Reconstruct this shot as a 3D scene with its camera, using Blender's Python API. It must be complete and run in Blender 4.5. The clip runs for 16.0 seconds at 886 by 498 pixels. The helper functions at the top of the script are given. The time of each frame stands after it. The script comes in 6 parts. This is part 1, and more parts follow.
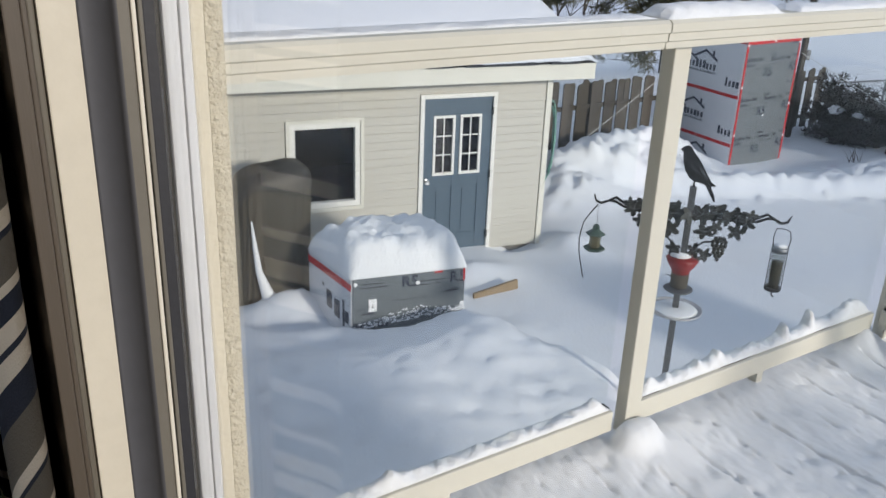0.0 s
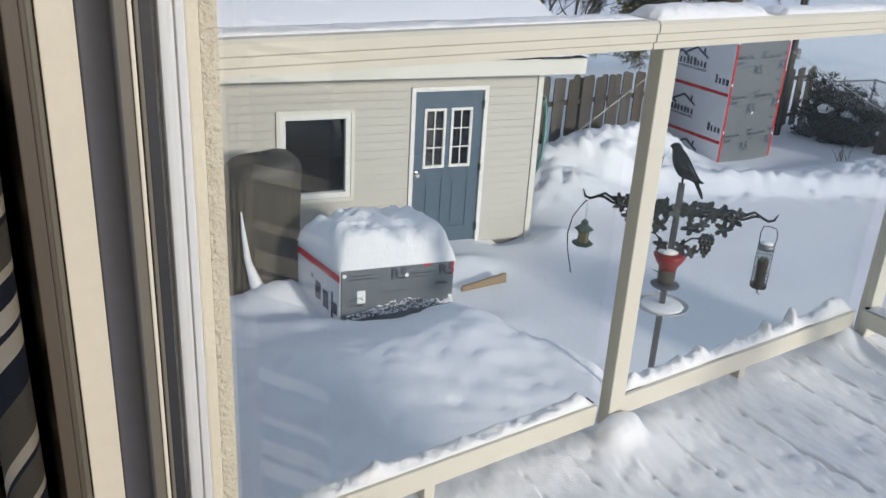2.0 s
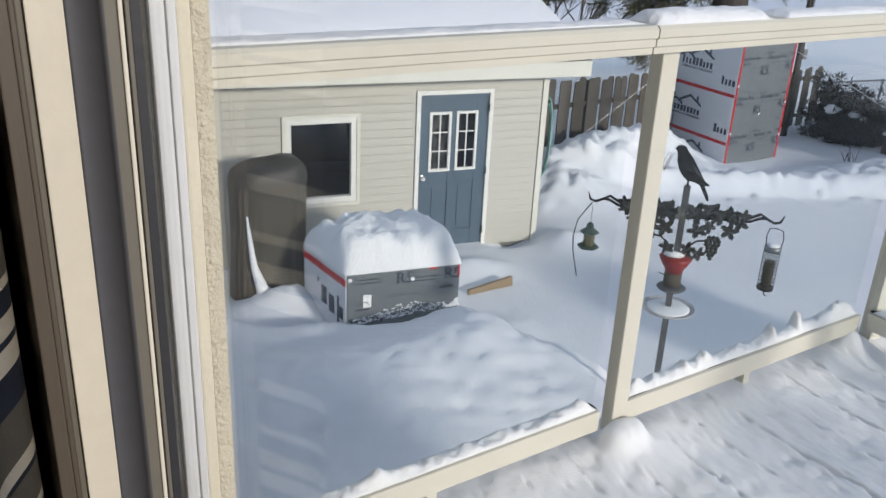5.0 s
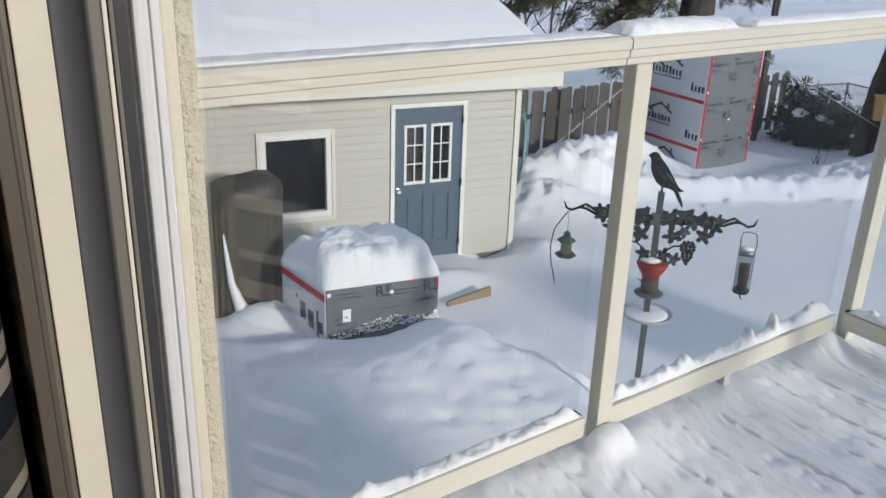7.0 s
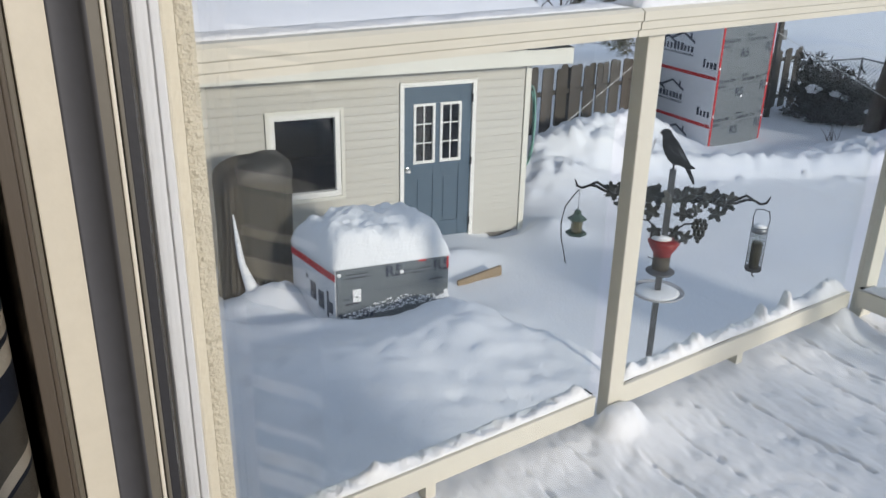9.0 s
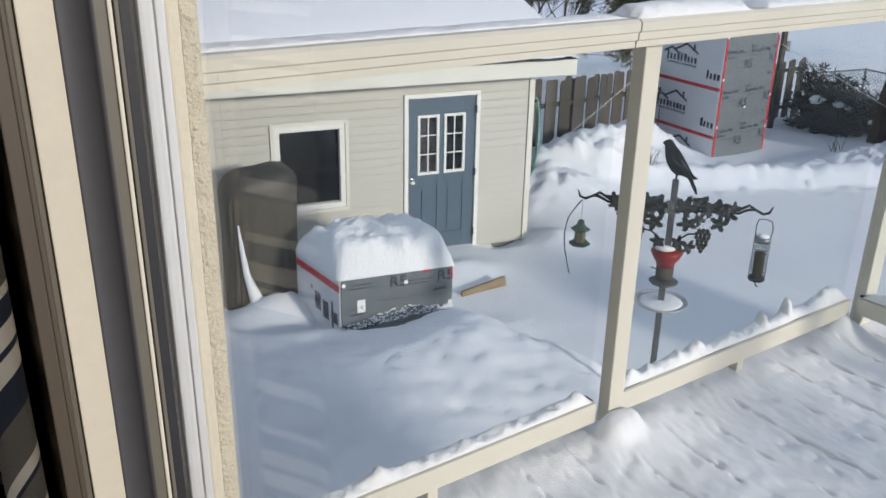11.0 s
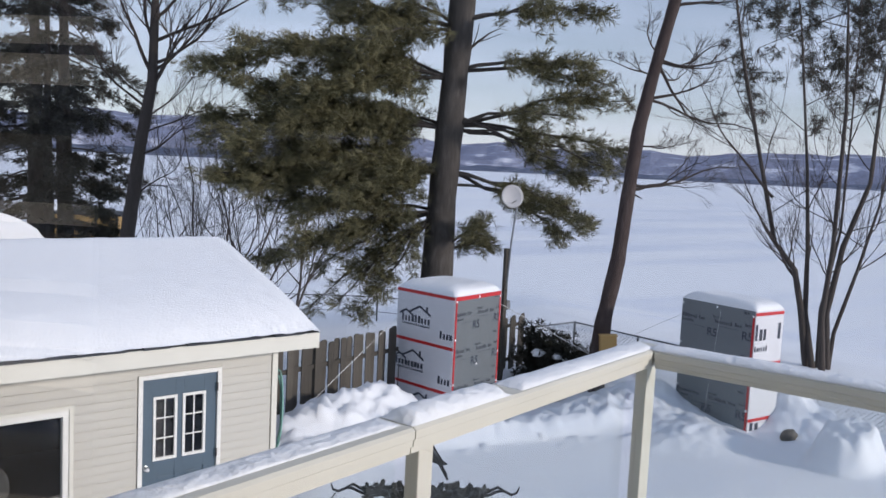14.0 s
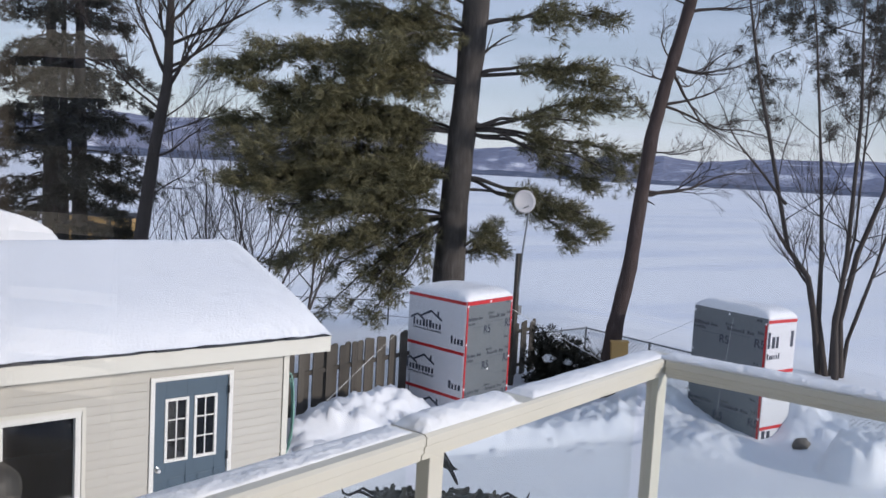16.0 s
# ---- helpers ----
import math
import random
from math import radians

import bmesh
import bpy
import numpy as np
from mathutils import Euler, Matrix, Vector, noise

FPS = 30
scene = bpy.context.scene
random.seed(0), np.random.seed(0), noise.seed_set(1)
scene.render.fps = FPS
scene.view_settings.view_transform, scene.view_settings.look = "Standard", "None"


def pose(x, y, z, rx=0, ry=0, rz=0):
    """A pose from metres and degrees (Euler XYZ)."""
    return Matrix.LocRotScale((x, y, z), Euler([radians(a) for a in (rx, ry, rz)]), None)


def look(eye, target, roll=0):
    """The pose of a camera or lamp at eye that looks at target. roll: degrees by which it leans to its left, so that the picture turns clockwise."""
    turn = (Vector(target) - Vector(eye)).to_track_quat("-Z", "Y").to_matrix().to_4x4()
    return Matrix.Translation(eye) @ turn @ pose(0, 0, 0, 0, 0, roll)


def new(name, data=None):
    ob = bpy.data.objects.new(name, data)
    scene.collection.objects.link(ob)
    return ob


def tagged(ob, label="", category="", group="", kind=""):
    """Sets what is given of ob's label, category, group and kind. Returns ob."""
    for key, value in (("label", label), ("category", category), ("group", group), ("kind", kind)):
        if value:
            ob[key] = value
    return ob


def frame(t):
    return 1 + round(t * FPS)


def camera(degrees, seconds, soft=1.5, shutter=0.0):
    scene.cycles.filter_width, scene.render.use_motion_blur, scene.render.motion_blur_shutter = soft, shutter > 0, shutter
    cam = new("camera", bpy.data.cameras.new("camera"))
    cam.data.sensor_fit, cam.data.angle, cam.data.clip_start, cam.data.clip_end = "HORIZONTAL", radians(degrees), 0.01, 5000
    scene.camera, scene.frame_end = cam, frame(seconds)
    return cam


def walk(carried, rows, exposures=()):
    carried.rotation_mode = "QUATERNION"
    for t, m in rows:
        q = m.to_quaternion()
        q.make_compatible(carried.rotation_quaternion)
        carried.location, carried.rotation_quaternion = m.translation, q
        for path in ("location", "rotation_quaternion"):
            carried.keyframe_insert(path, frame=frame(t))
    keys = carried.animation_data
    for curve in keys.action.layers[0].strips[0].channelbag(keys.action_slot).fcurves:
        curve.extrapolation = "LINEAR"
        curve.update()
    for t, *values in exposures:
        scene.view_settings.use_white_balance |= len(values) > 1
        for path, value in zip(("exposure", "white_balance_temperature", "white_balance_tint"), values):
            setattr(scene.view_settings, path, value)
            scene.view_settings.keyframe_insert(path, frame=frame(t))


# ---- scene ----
cam = camera(54.5, 16.0)
PATH = [
    (0, (0.762, -1.257, 4.433), (1.477, 0.453, 3.681), 2.3),
    (0.5, (0.763, -1.256, 4.429), (1.489, 0.44, 3.658), 2.1),
    (1, (0.759, -1.27, 4.438), (1.502, 0.418, 3.663), 3.0),
    (1.5, (0.753, -1.279, 4.445), (1.495, 0.408, 3.667), 3.7),
    (2, (0.756, -1.277, 4.447), (1.492, 0.417, 3.68), 3.4),
    (2.5, (0.759, -1.275, 4.447), (1.487, 0.42, 3.673), 3.4),
    (3, (0.766, -1.273, 4.447), (1.493, 0.422, 3.673), 3.4),
    (3.5, (0.775, -1.259, 4.441), (1.465, 0.445, 3.652), 2.9),
    (4, (0.775, -1.26, 4.446), (1.477, 0.44, 3.66), 2.9),
    (6.5, (0.762, -1.298, 4.46), (1.509, 0.408, 3.73), 2.3),
    (7, (0.753, -1.286, 4.462), (1.527, 0.405, 3.728), 1.9),
    (7.5, (0.759, -1.258, 4.453), (1.567, 0.418, 3.721), 1.6),
    (8, (0.772, -1.254, 4.446), (1.526, 0.425, 3.663), 1.2),
    (10.5, (0.761, -1.294, 4.451), (1.503, 0.401, 3.69), 1.2),
    (11, (0.764, -1.298, 4.45), (1.503, 0.401, 3.696), 1.1),
    (11.5, (0.758, -1.306, 4.46), (1.548, 0.381, 3.731), 1.1),
    (12, (0.775, -1.286, 4.5), (1.779, 0.337, 3.903), 1.8),
    (12.2, (0.751, -1.264, 4.515), (1.889, 0.288, 3.972), 0.7),
    (12.5, (0.719, -1.203, 4.559), (2.01, 0.263, 4.127), -0.8),
    (12.8, (0.721, -1.176, 4.65), (2.027, 0.304, 4.326), -0.2),
    (13, (0.726, -1.186, 4.699), (2.017, 0.325, 4.472), 1.7),
    (13.5, (0.756, -1.143, 4.776), (2.018, 0.399, 4.604), 1.9),
    (14, (0.736, -1.139, 4.809), (2.033, 0.372, 4.617), 2.8),
    (14.5, (0.729, -1.141, 4.816), (2.008, 0.383, 4.614), 2.9),
    (15, (0.727, -1.145, 4.822), (2.005, 0.381, 4.626), 3.2),
    (15.5, (0.729, -1.143, 4.818), (2.009, 0.383, 4.635), 3.1),
    (16, (0.727, -1.146, 4.82), (2.003, 0.383, 4.636), 3.2),
]
EXPOSURE = [(0, -0.06, 6400, 13), (11.6, -0.06, 6400, 13), (12.6, -0.09, 6200, 17), (16, -0.09, 6200, 17)]
walk(cam, [(t, look(eye, target, roll)) for t, eye, target, roll in PATH], EXPOSURE)

# ---- light ----
SUN_EL, SUN_AZ = radians(16), radians(22)   # azimuth from -y towards +x
sun_from = Vector((math.sin(SUN_AZ) * math.cos(SUN_EL), -math.cos(SUN_AZ) * math.cos(SUN_EL), math.sin(SUN_EL)))
world = bpy.data.worlds.new("world")
scene.world = world
world.use_nodes = True
wn = world.node_tree.nodes
sky = wn.new("ShaderNodeTexSky")
sky.sky_type = "NISHITA"
sky.sun_disc = False
sky.sun_elevation = SUN_EL
sky.sun_rotation = math.atan2(sun_from.x, sun_from.y)
sky.air_density, sky.dust_density, sky.ozone_density = 1.0, 0.0, 2.0
# thin streaks of cloud in the sky
wt = wn.new("ShaderNodeTexCoord")
wm = wn.new("ShaderNodeMapping")
wm.inputs["Scale"].default_value = (1.6, 1.6, 14.0)
wc = wn.new("ShaderNodeTexNoise")
wc.inputs["Scale"].default_value = 1.7
wc.inputs["Detail"].default_value = 5
wr = wn.new("ShaderNodeMapRange")
wr.inputs["From Min"].default_value, wr.inputs["From Max"].default_value = 0.35, 0.75
wr.inputs["To Min"].default_value, wr.inputs["To Max"].default_value = 0.45, 0.9
wx = wn.new("ShaderNodeMixRGB")
wl = world.node_tree.links
wl.new(wt.outputs["Generated"], wm.inputs["Vector"])
wl.new(wm.outputs["Vector"], wc.inputs["Vector"])
wl.new(wc.outputs["Fac"], wr.inputs["Value"])
wz = wn.new("ShaderNodeSeparateXYZ")
wh = wn.new("ShaderNodeMapRange")
wh.inputs["From Min"].default_value, wh.inputs["From Max"].default_value = 0.0, 0.22
wh.inputs["To Min"].default_value, wh.inputs["To Max"].default_value = 0.75, 0.0
wa = wn.new("ShaderNodeMath")
wa.operation = "MAXIMUM"
wg = wn.new("ShaderNodeMixRGB")
wg.inputs[1].default_value = (6.8, 8.0, 10.0, 1)
wg.inputs[2].default_value = (10.4, 11.0, 11.8, 1)
wl.new(wt.outputs["Generated"], wz.inputs[0])
wl.new(wz.outputs["Z"], wh.inputs["Value"])
wl.new(wh.outputs["Result"], wa.inputs[0])
wl.new(wr.outputs["Result"], wa.inputs[1])
wl.new(wa.outputs[0], wx.inputs[0])
wl.new(wh.outputs["Result"], wg.inputs[0])
wl.new(wg.outputs["Color"], wx.inputs[2])
wl.new(sky.outputs["Color"], wx.inputs[1])
wl.new(wx.outputs["Color"], wn["Background"].inputs["Color"])
wn["Background"].inputs["Strength"].default_value = 0.115
sun = new("sun", bpy.data.lights.new("sun", "SUN"))
sun.data.energy = 3.6
sun.data.angle = radians(4.5)
sun.data.color = (1.0, 0.93, 0.82)
sun.matrix_world = look(sun_from * 50, (0, 0, 0))


# ---- materials ----
def material(name, colour, rough=0.6, metal=0.0, vary=0.12, scale=6.0, bump=0.15, fine=60.0, spec=0.4, other=None, stretch=(1, 1, 1), island=0.0, patch=0.0, each=0.0):
    """A surface with variation at two scales and fine relief. other: a second colour of stains, by patches."""
    m = bpy.data.materials.new(name)
    m.use_nodes = True
    n, l = m.node_tree.nodes, m.node_tree.links
    b = n["Principled BSDF"]
    b.inputs["Roughness"].default_value = rough
    b.inputs["Metallic"].default_value = metal
    b.inputs["Specular IOR Level"].default_value = spec
    tc = n.new("ShaderNodeTexCoord")
    mp = n.new("ShaderNodeMapping")
    mp.inputs["Scale"].default_value = stretch
    l.new(tc.outputs["Object"], mp.inputs["Vector"])
    big = n.new("ShaderNodeTexNoise")
    big.inputs["Scale"].default_value = scale
    big.inputs["Detail"].default_value = 4
    small = n.new("ShaderNodeTexNoise")
    small.inputs["Scale"].default_value = fine
    small.inputs["Detail"].default_value = 3
    for x in (big, small):
        l.new(mp.outputs["Vector"], x.inputs["Vector"])
    add = n.new("ShaderNodeMath")
    add.operation = "ADD"
    l.new(big.outputs["Fac"], add.inputs[0])
    l.new(small.outputs["Fac"], add.inputs[1])
    rng = n.new("ShaderNodeMapRange")
    rng.inputs["From Min"].default_value, rng.inputs["From Max"].default_value = 0.6, 1.4
    rng.inputs["To Min"].default_value, rng.inputs["To Max"].default_value = 1 - vary, 1 + vary
    l.new(add.outputs[0], rng.inputs["Value"])
    hsv = n.new("ShaderNodeHueSaturation")
    hsv.inputs["Color"].default_value = (*colour, 1)
    l.new(rng.outputs["Result"], hsv.inputs["Value"])
    last = hsv.outputs["Color"]
    if other:
        mr = n.new("ShaderNodeMapRange")
        mr.inputs["From Min"].default_value, mr.inputs["From Max"].default_value = 0.55 - 0.1 * patch, 0.68
        l.new(big.outputs["Fac"], mr.inputs["Value"])
        mx = n.new("ShaderNodeMixRGB")
        mx.inputs[2].default_value = (*other, 1)
        l.new(mr.outputs["Result"], mx.inputs[0])
        l.new(last, mx.inputs[1])
        last = mx.outputs["Color"]
    if island or each:
        g = n.new("ShaderNodeNewGeometry") if island else n.new("ShaderNodeObjectInfo")
        amount = island or each
        r2 = n.new("ShaderNodeMapRange")
        r2.inputs["To Min"].default_value, r2.inputs["To Max"].default_value = 1 - amount, 1 + amount
        l.new(g.outputs["Random Per Island" if island else "Random"], r2.inputs["Value"])
        h2 = n.new("ShaderNodeHueSaturation")
        l.new(last, h2.inputs["Color"])
        l.new(r2.outputs["Result"], h2.inputs["Value"])
        last = h2.outputs["Color"]
    l.new(last, b.inputs["Base Color"])
    if bump:
        bp = n.new("ShaderNodeBump")
        bp.inputs["Strength"].default_value = bump
        bp.inputs["Distance"].default_value = 0.02
        l.new(add.outputs[0], bp.inputs["Height"])
        l.new(bp.outputs["Normal"], b.inputs["Normal"])
    return m


def glass_material(name, tint=(1, 1, 1), gloss=1.0, base=0.04):
    """Clear window glass: transparent, with a mirror image that grows at grazing angles."""
    m = bpy.data.materials.new(name)
    m.use_nodes = True
    n, l = m.node_tree.nodes, m.node_tree.links
    n.remove(n["Principled BSDF"])
    tr, gl, mix, fr = (n.new("ShaderNode" + k) for k in ("BsdfTransparent", "BsdfGlossy", "MixShader", "LayerWeight"))
    tr.inputs["Color"].default_value = (*tint, 1)
    gl.inputs["Roughness"].default_value = 0.01
    fr.inputs["Blend"].default_value = 0.5
    steep = n.new("ShaderNodeMath")
    steep.operation = "POWER"
    steep.inputs[1].default_value = 5.0
    l.new(fr.outputs["Facing"], steep.inputs[0])
    mul = n.new("ShaderNodeMath")
    mul.operation = "MULTIPLY_ADD"
    mul.use_clamp = True
    mul.inputs[1].default_value = 0.75 * gloss
    mul.inputs[2].default_value = base * gloss
    l.new(steep.outputs[0], mul.inputs[0])
    l.new(mul.outputs[0], mix.inputs[0])
    l.new(tr.outputs[0], mix.inputs[1])
    l.new(gl.outputs[0], mix.inputs[2])
    l.new(mix.outputs[0], n["Material Output"].inputs["Surface"])
    return m


def snow_material(name="snow", bump=0.45, fine=30.0):
    m = material(name, (0.86, 0.87, 0.89), rough=0.55, vary=0.03, scale=2.6, fine=fine, bump=bump, spec=0.25)
    n, l = m.node_tree.nodes, m.node_tree.links
    n["Bump"].inputs["Distance"].default_value = 0.03
    return m


SNOW = snow_material()
SNOW_FINE = snow_material("trodden_snow", 0.10, 55.0)


def lake_snow():
    """Snow with long wind-packed streaks across the open lake."""
    m = snow_material("windblown_snow", 0.28)
    n, l = m.node_tree.nodes, m.node_tree.links
    tc, mp, nz, mr, mx = (n.new("ShaderNode" + k) for k in ("TexCoord", "Mapping", "TexNoise", "MapRange", "MixRGB"))
    mp.inputs["Rotation"].default_value = (0, 0, radians(33))
    mp.inputs["Scale"].default_value = (0.012, 0.11, 1)
    nz.inputs["Scale"].default_value, nz.inputs["Detail"].default_value = 1.0, 6
    mr.inputs["From Min"].default_value, mr.inputs["From Max"].default_value = 0.45, 0.60
    mr.inputs["To Max"].default_value = 0.75
    mx.inputs[2].default_value = (0.66, 0.70, 0.79, 1)
    b = n["Principled BSDF"]
    old = b.inputs["Base Color"].links[0].from_socket
    l.new(tc.outputs["Object"], mp.inputs["Vector"])
    l.new(mp.outputs["Vector"], nz.inputs["Vector"])
    l.new(nz.outputs["Fac"], mr.inputs["Value"])
    l.new(mr.outputs["Result"], mx.inputs[0])
    l.new(old, mx.inputs[1])
    l.new(mx.outputs["Color"], b.inputs["Base Color"])
    return m


LAKE_SNOW = lake_snow()
VINYL = material("cream_vinyl", (0.67, 0.64, 0.55), rough=0.42, vary=0.05, scale=3, fine=30, bump=0.03, other=(0.65, 0.62, 0.53))
STUCCO = material("stucco", (0.62, 0.56, 0.43), rough=0.9, vary=0.12, scale=30, fine=140, bump=0.8)
JAMB = material("beige_jamb", (0.56, 0.52, 0.43), rough=0.5, vary=0.04, scale=5, fine=40, bump=0.03)
WHITE_VINYL = material("white_vinyl", (0.88, 0.88, 0.88), rough=0.35, vary=0.03, scale=4, fine=40, bump=0.02)
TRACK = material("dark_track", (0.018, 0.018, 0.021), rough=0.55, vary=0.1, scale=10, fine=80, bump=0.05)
GASKET = material("black_gasket", (0.012, 0.012, 0.012), rough=0.6, vary=0.1, bump=0.0)
BROWN_TRIM = material("brown_trim", (0.075, 0.06, 0.045), rough=0.5, vary=0.08, scale=4, fine=70, bump=0.03, stretch=(6, 6, 0.5))
STUCCO_SMOOTH = material("smooth_stucco", (0.66, 0.60, 0.47), rough=0.85, vary=0.08, scale=15, fine=90, bump=0.25)
# darker copy of the jamb tone, with the shade put into the colour
JAMB_SHADE = material("shaded_taupe_vinyl", (0.12, 0.108, 0.086), rough=0.5, vary=0.05, scale=5, fine=40, bump=0.03)
# dark grey that carries the shadow lying across the beige jamb
REVEAL_SHADOW = material("jamb_shadow_grey", (0.07, 0.072, 0.082), rough=0.6, vary=0.06, scale=5, fine=40, bump=0.02)
# the room's dimness is put into dark paint and floor, to cut bounce light
ROOM_PAINT = material("dim_room_paint", (0.22, 0.20, 0.17), rough=0.8, vary=0.04, scale=2, fine=90, bump=0.05)
ROOM_FLOOR = material("room_floor", (0.09, 0.06, 0.04), rough=0.45, vary=0.2, scale=2, fine=30, bump=0.05, stretch=(1, 8, 1))
SIDING = material("cream_siding", (0.53, 0.51, 0.455), rough=0.55, vary=0.05, scale=2.5, fine=45, bump=0.12, stretch=(0.4, 1, 3), each=0.03)
TRIM = material("white_trim", (0.80, 0.79, 0.75), rough=0.45, vary=0.04, scale=3, fine=40, bump=0.05)
FASCIA = material("fascia", (0.72, 0.70, 0.62), rough=0.5, vary=0.04, scale=2, fine=30, bump=0.05)
SHINGLE = material("shingle", (0.06, 0.065, 0.075), rough=0.9, vary=0.3, scale=8, fine=120, bump=0.5)
DOOR = material("slate_blue_paint", (0.085, 0.125, 0.165), rough=0.45, vary=0.07, scale=2.5, fine=50, bump=0.06)
# near-black colour gives the shed's unlit inside behind its panes
DARK_ROOM = material("unlit_interior", (0.05, 0.048, 0.045), rough=0.8, vary=0.2, scale=2, fine=20, bump=0)
CHROME = material("chrome", (0.7, 0.7, 0.68), rough=0.2, metal=1.0, vary=0.05, bump=0)
CONCRETE = material("concrete", (0.2, 0.19, 0.175), rough=0.9, vary=0.2, scale=4, fine=60, bump=0.4)
WRAP = material("white_house_wrap", (0.66, 0.665, 0.69), rough=0.5, vary=0.04, scale=3.5, fine=18, bump=0.25)
FOIL = material("grey_foil_board", (0.185, 0.205, 0.215), rough=0.42, metal=0.25, vary=0.07, scale=2.5, fine=12, bump=0.12)
RED_TAPE = material("red_tape", (0.55, 0.03, 0.035), rough=0.35, vary=0.08, scale=8, fine=30, bump=0.08)
PRINT = material("dark_print", (0.035, 0.045, 0.07), rough=0.5, vary=0.05, bump=0)
PRINT_GREY = material("grey_print", (0.045, 0.052, 0.07), rough=0.5, vary=0.05, bump=0)
WOOD_GREY = material("weathered_wood", (0.092, 0.082, 0.07), rough=0.85, vary=0.28, scale=3, fine=40, bump=0.5, stretch=(6, 6, 0.4), each=0.25)
WOOD_FRESH = material("fresh_pine", (0.27, 0.20, 0.125), rough=0.7, vary=0.18, scale=4, fine=40, bump=0.2, stretch=(0.5, 6, 6))
PLY = material("plywood", (0.52, 0.33, 0.12), rough=0.7, vary=0.12, scale=5, fine=60, bump=0.15, stretch=(1, 1, 5))
LEAF_IRON = material("worn_black_iron", (0.046, 0.05, 0.047), rough=0.5, metal=0.3, vary=0.4, scale=25, fine=120, bump=0.3)
IRON = material("black_iron", (0.022, 0.024, 0.025), rough=0.55, metal=0.5, vary=0.25, scale=20, fine=120, bump=0.2)
GALV = material("galvanised", (0.23, 0.24, 0.25), rough=0.45, metal=0.8, vary=0.15, scale=10, fine=80, bump=0.1)
STEEL_POLE = material("grey_pole", (0.13, 0.135, 0.14), rough=0.5, metal=0.5, vary=0.15, scale=10, fine=60, bump=0.1)
DISH = material("dish_paint", (0.4, 0.4, 0.42), rough=0.5, vary=0.06, bump=0.05)
COVER = material("dark_cover", (0.075, 0.069, 0.053), rough=0.6, vary=0.3, scale=4, fine=30, bump=0.4, stretch=(8, 8, 0.8))
COVER_DARK = material("cover_cap", (0.045, 0.043, 0.038), rough=0.5, vary=0.25, scale=5, fine=30, bump=0.3)
BARK = material("pine_bark", (0.075, 0.066, 0.06), rough=0.95, vary=0.4, scale=4, fine=22, bump=1.0, stretch=(4, 4, 0.9), other=(0.12, 0.108, 0.10))
BARK_RED = material("reddish_bark", (0.065, 0.046, 0.042), rough=0.95, vary=0.4, scale=4, fine=22, bump=1.0, stretch=(4, 4, 0.9), other=(0.105, 0.082, 0.075))
BARK_GREY = material("grey_bark", (0.07, 0.058, 0.052), rough=0.9, vary=0.3, scale=5, fine=25, bump=0.7, stretch=(4, 4, 0.7))
TWIG = material("twig", (0.055, 0.043, 0.038), rough=0.9, vary=0.3, scale=6, fine=30, bump=0.2)
NEEDLE = material("pine_needles", (0.15, 0.138, 0.072), rough=0.6, vary=0.3, scale=1.2, fine=8, bump=0, island=0.45, spec=0.3)
SPRUCE = material("spruce_needles", (0.068, 0.066, 0.052), rough=0.65, vary=0.3, scale=1.2, fine=8, bump=0, island=0.4, spec=0.3)
JUNIPER = material("juniper_needles", (0.020, 0.020, 0.015), rough=0.7, vary=0.4, scale=2, fine=10, bump=0, island=0.5, spec=0.2)
GRASS = material("dry_grass", (0.25, 0.17, 0.09), rough=0.8, vary=0.3, bump=0, island=0.3)
HOSE = material("green_hose", (0.22, 0.42, 0.36), rough=0.5, vary=0.1, bump=0)
BLACK_HOSE = material("black_hose", (0.015, 0.016, 0.018), rough=0.5, vary=0.1, bump=0)
ROPE = material("rope", (0.6, 0.6, 0.58), rough=0.7, vary=0.1, bump=0)
STONE = material("stone", (0.13, 0.12, 0.11), rough=0.85, vary=0.25, scale=8, fine=50, bump=0.5)
RED_PLASTIC = material("red_plastic", (0.26, 0.03, 0.028), rough=0.4, vary=0.1, bump=0.02)
GREEN_PLASTIC = material("green_plastic", (0.05, 0.08, 0.065), rough=0.45, vary=0.15, bump=0.02)
SEED = material("seed", (0.13, 0.115, 0.09), rough=0.9, vary=0.4, scale=80, fine=200, bump=0.8)
SEED_GOLD = material("golden_seed", (0.17, 0.15, 0.09), rough=0.9, vary=0.3, scale=80, fine=200, bump=0.6)
TRAY = material("tray_plastic", (0.45, 0.45, 0.46), rough=0.6, vary=0.15, scale=10, fine=50, bump=0.1)
GLASS = glass_material("window_glass", (0.985, 0.99, 0.985), 0.85, 0.16)
RAIL_GLASS = glass_material("railing_glass", (0.97, 0.985, 0.98), 0.55)
SHED_GLASS = glass_material("shed_glass", (0.45, 0.47, 0.5), 1.5)
FEEDER_GLASS = glass_material("feeder_plastic", (0.9, 0.92, 0.9), 1.0)


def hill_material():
    # distance haze is put into the pale blue base colour
    m = material("haze_tinted_hills", (0.23, 0.25, 0.34), rough=1.0, vary=0.35, scale=0.012, fine=0.09, bump=0, spec=0.0, other=(0.60, 0.62, 0.70), stretch=(1, 1, 2.5))
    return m


